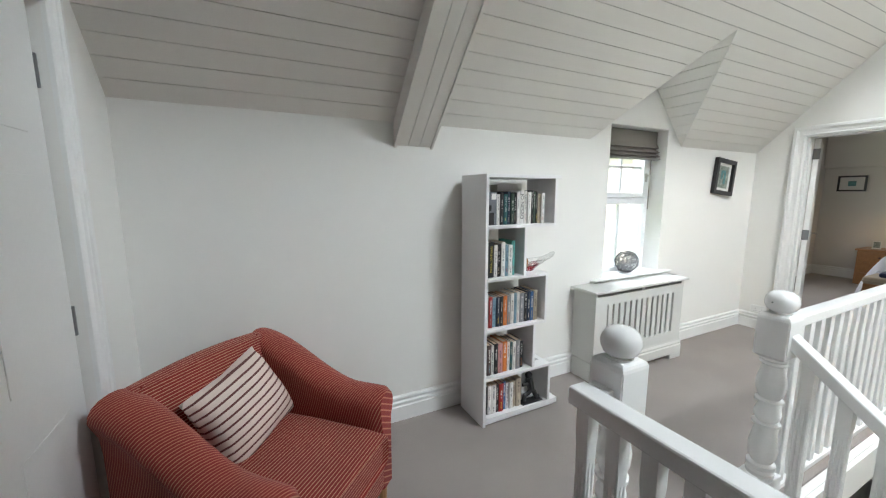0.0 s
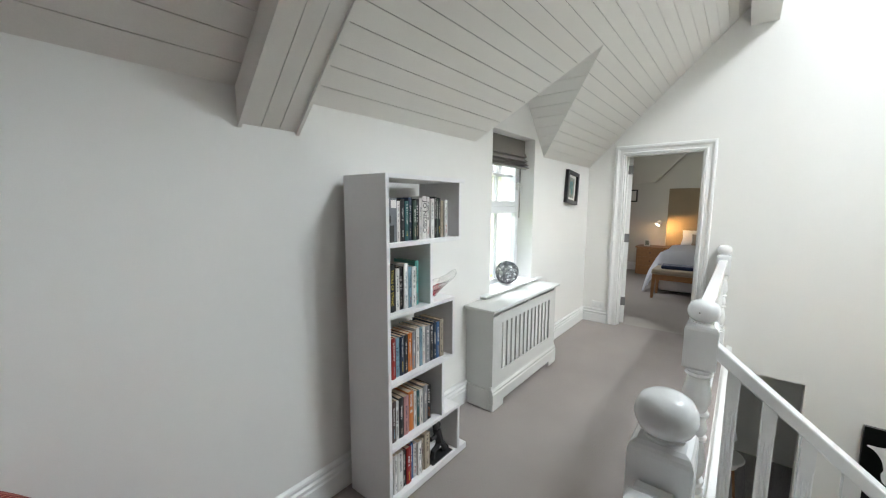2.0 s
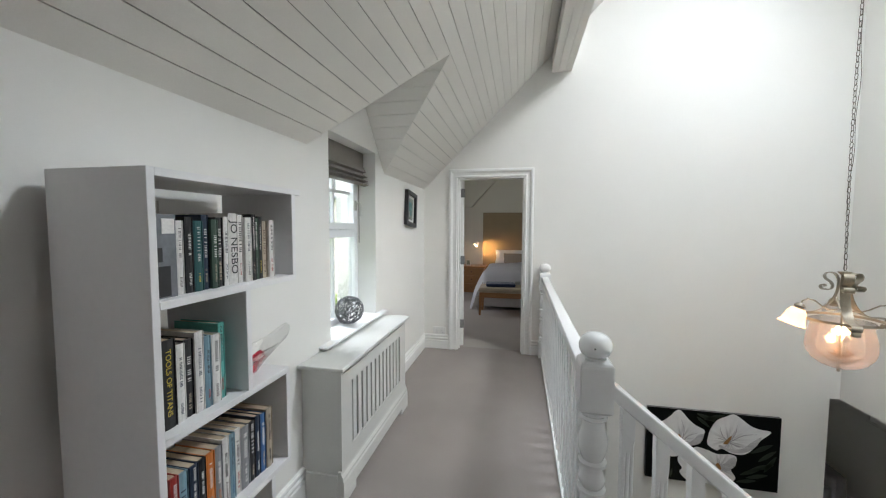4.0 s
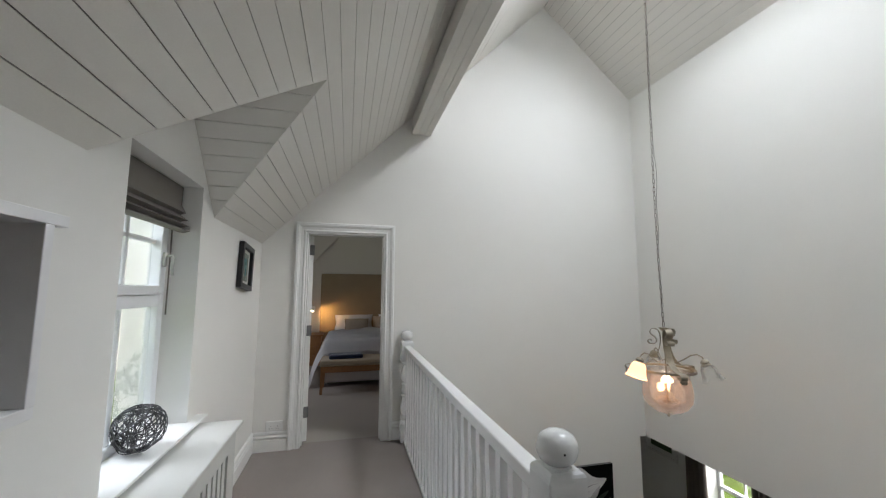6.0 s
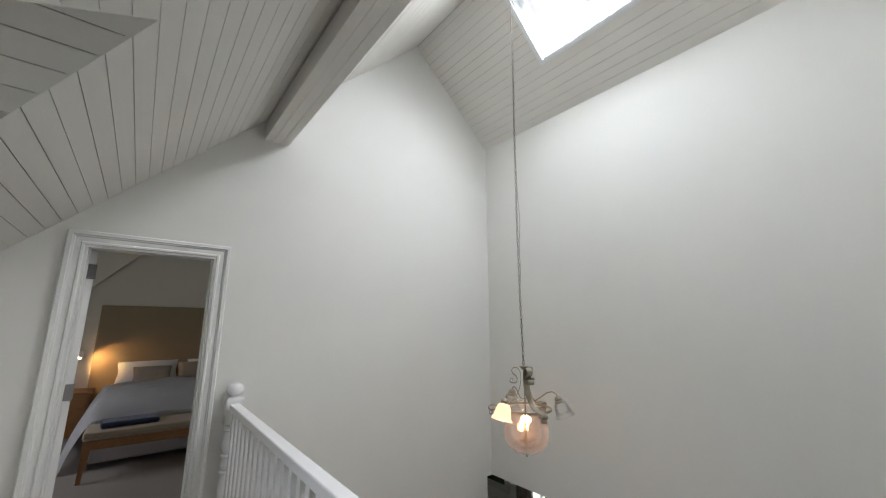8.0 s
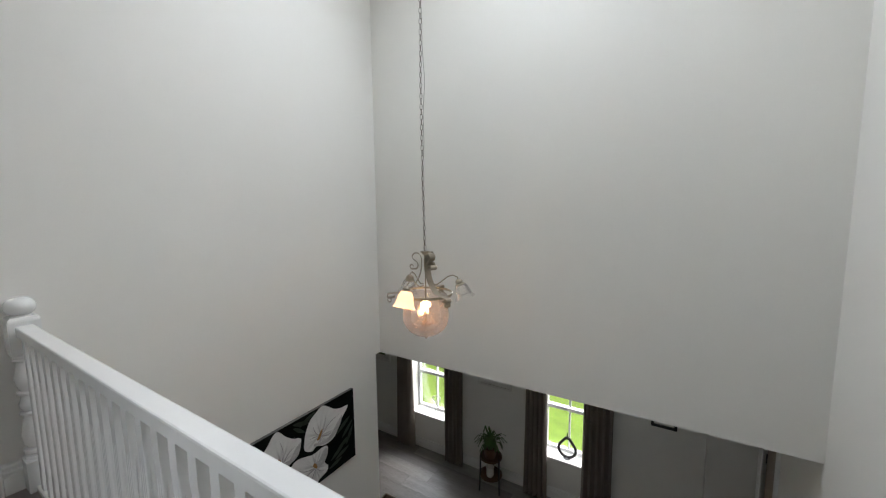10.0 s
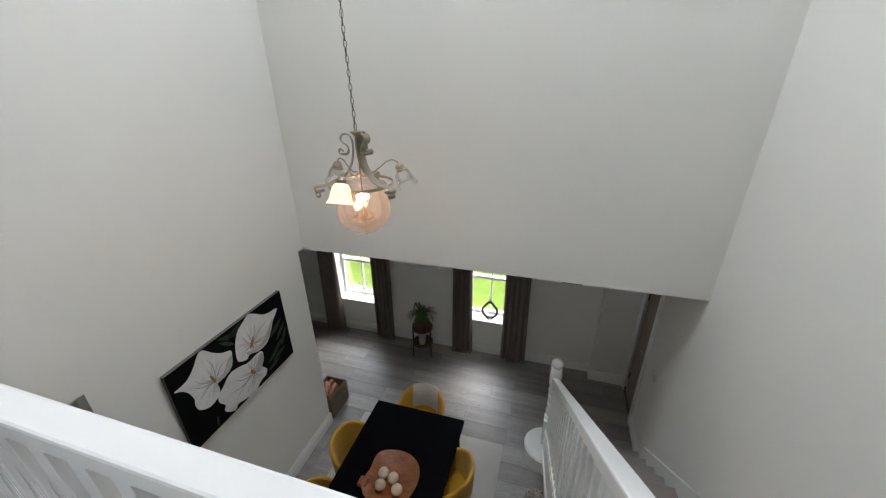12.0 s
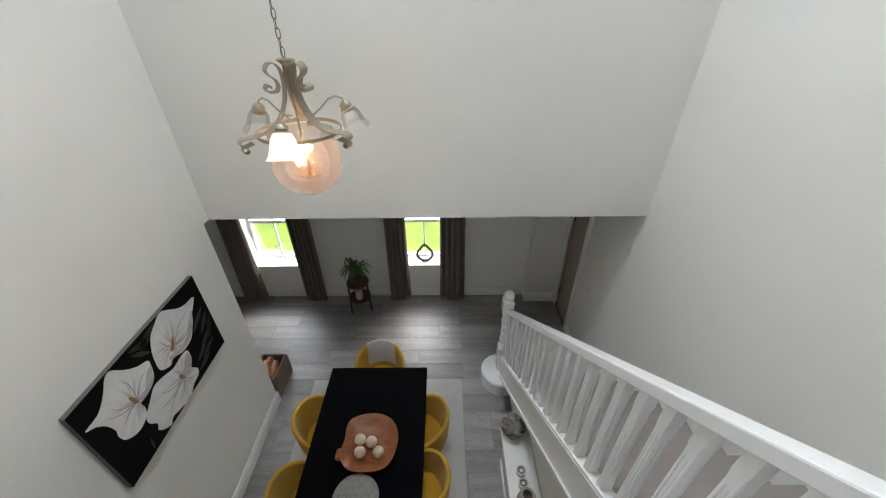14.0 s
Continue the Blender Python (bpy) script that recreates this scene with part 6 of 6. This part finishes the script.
part("rocker", box(-0.008, 0.008, -0.013, -0.0085, -0.015, 0.015, 0.001), STEEL, sw)

# living space beyond the lower opening
con = thing("side_table", pose(6.15, 0.95, LOW), "white round side table in the dim living space", "side table")
part("tabletop", moved(lathe([(0.001, 0), (0.24, 0), (0.25, 0.012), (0.24, 0.03), (0.001, 0.03)], 30), pose(0, 0, 0.86)), SATIN, con, smooth=True)
part("apron", moved(lathe([(0.18, 0), (0.18, 0.09)], 30), pose(0, 0, 0.77)), SATIN, con)
for k in range(3):
    a = radians(30 + 120 * k)
    part("leg", tube([(0.13 * math.cos(a), 0.13 * math.sin(a), 0.78), (0.2 * math.cos(a), 0.2 * math.sin(a), 0)], 0.016, 8), OAK, con)
tl = thing("table_lamp", pose(6.15, 0.95, LOW + 0.89), "white table lamp with a cone shade, unlit", "lamp")
part("base", lathe([(0.07, 0), (0.075, 0.02), (0.03, 0.05), (0.05, 0.14), (0.02, 0.24), (0.012, 0.30)], 22), SATIN, tl, smooth=True)
part("shade", lathe([(0.15, 0.26), (0.09, 0.46), (0.088, 0.46), (0.148, 0.26)], 28, cap=False), LINEN, tl, smooth=True)
sofa = thing("sofa", pose(7.30, -2.2, LOW), "grey fabric sofa in the dim living space", "sofa")
part("seat", box(-0.45, 0.45, -0.9, 0.9, 0.1, 0.43, 0.05, seg=3), COVERS["s"], sofa)
part("backrest", box(0.22, 0.47, -0.9, 0.9, 0.3, 0.82, 0.06, seg=3), COVERS["s"], sofa)
for s in (-1, 1):
    part("arm", box(-0.45, 0.45, s * 0.98 - 0.11, s * 0.98 + 0.11, 0.1, 0.60, 0.06, seg=3), COVERS["s"], sofa)

# ---- bedroom ----
HB = thing("headboard", pose(9.148, 1.05, 0), "tall taupe fabric headboard against the bedroom wall", "headboard")
part("panel", box(-0.055, 0, -1.13, 1.13, 0.25, 1.735, 0.012, seg=2), TAUPE_FABRIC, HB)
bed = thing("bed", pose(8.05, 1.10, 0), "double bed made up with white bedding", "bed")
part("divan_base", box(-0.98, 1.04, -0.86, 0.86, 0.05, 0.34, 0.02), LINEN, bed)
part("mattress", box(-0.98, 1.04, -0.88, 0.88, 0.34, 0.58, 0.05, seg=3), LINEN, bed)
bm = bmesh.new()
NX, NY = 44, 52
gv = []
for i in range(NX + 1):
    row = []
    for j in range(NY + 1):
        u, v = i / NX, j / NY
        x = -1.05 + 1.62 * u
        t = (v - 0.5) * 2 * 1.52
        over = max(0, abs(t) - 0.86)
        y = math.copysign(min(abs(t), 0.86) + 0.17 * (1 - math.exp(-over * 2.4)) + over * 0.10, t)
        z = 0.655 - over * (0.92 + 0.04 * math.sin(x * 5))
        end = max(0, 0.10 - u) / 0.10
        z -= 0.16 * end ** 2
        fold = noise.noise(Vector((x * 3.1, y * 3.1, 1.7))) + 0.55 * noise.noise(Vector((x * 9.0, y * 6.0, 4.2)))
        z += 0.034 * fold + (0.03 * (1 - (t / 0.86) ** 2) if over == 0 else 0)
        if over > 0:
            y += math.copysign(0.035 * math.sin(x * 13 + 2 * math.sin(x * 4)) * min(1, over * 3), t)
        row.append(bm.verts.new((x, y, max(0.012, z))))
    gv.append(row)
for i in range(NX):
    for j in range(NY):
        bm.faces.new((gv[i][j], gv[i + 1][j], gv[i + 1][j + 1], gv[i][j + 1]))
bmesh.ops.solidify(bm, geom=bm.faces[:], thickness=0.02)
solo("duvet", bm, LINEN, pose(8.05, 1.10, 0), "white cotton duvet hanging over the bed sides", "duvet", smooth=True)
for y, z, m, w, h, x, nm, lb, tilt in ((1.52, 0.76, LINEN, 0.74, 0.40, 8.90, "pillow", "white pillow propped against the headboard", -40), (0.66, 0.76, LINEN, 0.74, 0.40, 8.90, "pillow", "white pillow propped against the headboard", -40),
                                       (1.47, 0.73, TAUPE_PILLOW, 0.46, 0.31, 8.66, "cushion", "taupe cushion leaning on the white pillow", -38), (0.98, 0.75, TAUPE_PILLOW, 0.36, 0.30, 8.85, "cushion", "brown cushion leaning on the headboard", -25)):
    ob = solo(nm, pillow(w, h, 0.15, 14, int(y * 10)), m, HERE, lb, nm, "pillows on the bed", smooth=True)
    ob.matrix_basis = pose(x, y, z, 0, 0, -90) @ pose(0, 0, 0, tilt, 0, 0)
be = thing("bench", pose(6.84, 1.28, 0), "oak bed-end bench with a beige upholstered seat", "bench")
part("seat_pad", box(-0.215, 0.215, -0.72, 0.72, 0.365, 0.45, 0.022, seg=3), BENCH_CLOTH, be)
part("piping", box(-0.219, 0.219, -0.724, 0.724, 0.392, 0.402, 0.004), TAUPE_PILLOW, be, "darker piped edge")
part("rail", box(-0.205, 0.205, -0.71, 0.71, 0.285, 0.366, 0.004), OAK, be)
for sx in (-1, 1):
    for sy in (-1, 1):
        part("leg", rings([[(sx * 0.185 + x * s + sx * o, sy * 0.685 + y * s + sy * o, z) for x, y in ((-0.024, -0.024), (0.024, -0.024), (0.024, 0.024), (-0.024, 0.024))] for z, s, o in ((0.0, 0.72, 0.012), (0.30, 1.0, 0.0))]), OAK, be)
solo("throw", box(-0.13, 0.13, -0.235, 0.235, 0, 0.055, 0.02, seg=3), NAVY, pose(6.83, 1.66, 0.451, 0, 0, 4), "folded navy blue throw on the bed-end bench", "throw")
ch = thing("bedside_chest", pose(8.90, 2.375, 0), "oak bedside chest of drawers beside the bed", "chest")
part("carcass", box(-0.22, 0.22, -0.255, 0.255, 0.0, 0.54, 0.004), OAK, ch)
part("top", box(-0.245, 0.23, -0.285, 0.275, 0.54, 0.565, 0.004), OAK, ch)
for k in range(3):
    dr = part("drawer", box(-0.234, -0.219, -0.235, 0.235, 0.035 + k * 0.167, 0.19 + k * 0.167, 0.003), OAK, ch)
    part("knob", ball(0.014, 10, at=(-0.247, 0, 0.115 + k * 0.167)), DARK_WOOD, dr, "dark round knob")
fm = thing("photo_frame", pose(8.84, 2.47, 0.566, 0, 0, -75), "small pale photo frame on the bedside chest", "photo frame")
part("frame", moved(box(-0.05, 0.05, -0.006, 0.006, 0.0, 0.13, 0.002), pose(0, 0, 0, -10, 0, 0)), MOUNT, fm)
part("photo", moved(box(-0.035, 0.035, -0.0085, -0.0062, 0.018, 0.112), pose(0, 0, 0, -10, 0, 0)), PRINT, fm, "grey photograph")
rl = thing("reading_lamp", pose(9.145, 2.30, 1.02), "white wall-mounted reading lamp, lit", "lamp")
part("arm", tube([(0, 0.02, 0.02), (-0.06, 0.03, 0.03), (-0.14, 0.03, 0.01)], 0.008, 8), STEEL, rl, smooth=True)
part("shade", moved(lathe([(0.022, 0.07), (0.030, 0.06), (0.055, -0.02), (0.052, -0.02), (0.026, 0.055)], 20, cap=False), pose(-0.17, 0.02, 0.0, 30, 20, 0)), SATIN, rl, "white cone shade", smooth=True)
part("bulb", moved(ball(0.036, 14), pose(-0.165, 0.01, -0.005)), BED_BULB, rl, "glowing bulb", smooth=True)
spot = bpy.data.lights.new("reading_lamp_light", "SPOT")
spot.energy, spot.shadow_soft_size, spot.color, spot.spot_size, spot.spot_blend = 8.0, 0.03, (1.0, 0.56, 0.22), radians(120), 0.9
new("reading_lamp_light", spot).matrix_world = look((8.93, 2.23, 1.01), (9.12, 1.90, 0.86))
framed("framed_picture", 0.35, 0.26, 0.026, PRINT_BLUE, pose(9.147, 2.94, 1.595, 0, 0, -90), "black-framed blue-green print on the bedroom wall", (0.28, 0.32))

# ---- garden and neighbours ----
gb = bmesh.new()
n = 24
gvv = [[gb.verts.new(((i - n / 2) * 24.0, (j - n / 2) * 24.0, -2.95)) for j in range(n + 1)] for i in range(n + 1)]
for i in range(n):
    for j in range(n):
        gb.faces.new((gvv[i][j], gvv[i + 1][j], gvv[i + 1][j + 1], gvv[i][j + 1]))
setting("ground", gb, GRASS, "bright green mown lawn round the house", "lawn")


def shrub(at, r, h, seed, label):
    """A bush: short stems and a crown of many small leaves."""
    root = thing("shrub", at, label, "shrub")
    q = random.Random(seed)
    stems = bmesh.new()
    for _ in range(5):
        a = q.uniform(0, 6.28)
        merge(stems, tube([(0, 0, 0), (r * 0.3 * math.cos(a), r * 0.3 * math.sin(a), h * 0.4), (r * 0.6 * math.cos(a), r * 0.6 * math.sin(a), h * 0.8)], 0.03, 6, taper=(1, 0.7, 0.3)))
    part("stems", stems, BARK, root)
    verts, faces = [], []
    for _ in range(1500):
        d = Vector((q.gauss(0, 1), q.gauss(0, 1), q.gauss(0, 1))).normalized() * q.uniform(0.55, 1.0) ** 0.5
        lump = 0.75 + 0.35 * noise.noise(d * 2.2 + Vector((seed, 0, 0)))
        c = Vector((d.x * r * lump, d.y * r * lump, h * 0.55 + d.z * h * 0.48 * lump))
        e = Euler((q.uniform(0, 6.3), q.uniform(0, 6.3), q.uniform(0, 6.3))).to_matrix()
        s = q.uniform(0.05, 0.11)
        b = len(verts)
        verts += [tuple(c + e @ Vector(p) * s) for p in ((-1, 0, 0), (0, 0.45, 0.1), (1, 0, 0), (0, -0.45, 0.1))]
        faces.append((b, b + 1, b + 2, b + 3))
    me = bpy.data.meshes.new("crown")
    me.from_pydata(verts, [], faces)
    me.materials.append(BUSH)
    ob = new("crown", me)
    ob.parent = root
    return root


shrub(pose(6.6, -10.5, -2.95), 1.3, 2.2, 2, "leafy green garden shrub beyond the lawn")
shrub(pose(8.7, -9.0, -2.95), 1.2, 2.5, 7, "dense leafy green garden shrub on the lawn")
shrub(pose(9.5, -7.5, -2.95), 1.0, 2.1, 13, "low leafy green garden shrub near the house")
shrub(pose(9.4, -12.0, -2.95), 1.8, 3.0, 5, "tall leafy green garden shrub beyond the lawn")
shrub(pose(8.3, 8.5, -2.95), 1.1, 3.6, 9, "tall yellow-green shrub outside the landing window")
hs = thing("neighbour_house", pose(22.0, 16.0, -2.95), "white rendered neighbouring house with a slate roof", "house")
part("wall", box(-17, 17, -3, 3, 0, 6.1), RENDER_WHITE, hs)
part("roof", rings([[(x, -3.3, 6.05), (x, 0, 8.4), (x, 3.3, 6.05)] for x in (-17.2, 17.2)]), SLATE, hs, "blue-grey slate roof")
for x in (-14.6, -11.2, -7.4, -4.0, 0.2, 3.6):
    w = part("window", box(x - 0.5, x + 0.5, -3.04, -2.99, 4.0, 5.3), UPVC, hs, "white framed window")
    part("pane", box(x - 0.43, x + 0.43, -3.05, -3.041, 4.07, 5.23), SLATE_PANE, w)
part("chimney", box(-9.4, -8.7, -0.4, 0.4, 7.6, 9.3), RENDER_WHITE, hs)

# ---- plank floor of the dining room ----
fl = tagged(new("floor_dining"), "grey oak plank floor of the dining room", "floor", kind="structure")
part("underfloor", box(0.98, LOW_EAST, -3.84, 2.78, LOW - 0.10, LOW - 0.004), PLANK_GAP, fl)
PW_, PL_ = 0.232, 1.22
full = finish("plank", box(0.001, PL_ - 0.001, 0.001, PW_ - 0.001, -0.0035, 0.0, 0.0012), PLANK)
rg = random.Random(21)
rows = int((1.30 - LOW_SOUTH) / PW_) + 1
for r in range(rows):
    y = LOW_SOUTH + 0.0 + r * PW_
    x = VOID_WEST - rg.choice((0.0, 0.33, 0.61, 0.92))
    while x < 7.9:
        x0, x1 = max(x, VOID_WEST), min(x + PL_, LOW_EAST)
        if x1 - x0 > PL_ - 0.01:
            piece("plank", full, fl, pose(x0, y, LOW))
        elif x1 - x0 > 0.03:
            part("plank", box(0.001, x1 - x0 - 0.001, 0.001, PW_ - 0.001, -0.0035, 0.0, 0.0012), PLANK, fl, at=pose(x0, y, LOW))
        x += PL_
part("far_planks", box(VOID_WEST, LOW_EAST, LOW_SOUTH + rows * PW_, 2.45, LOW - 0.004, LOW - 0.0005), PLANK, fl)
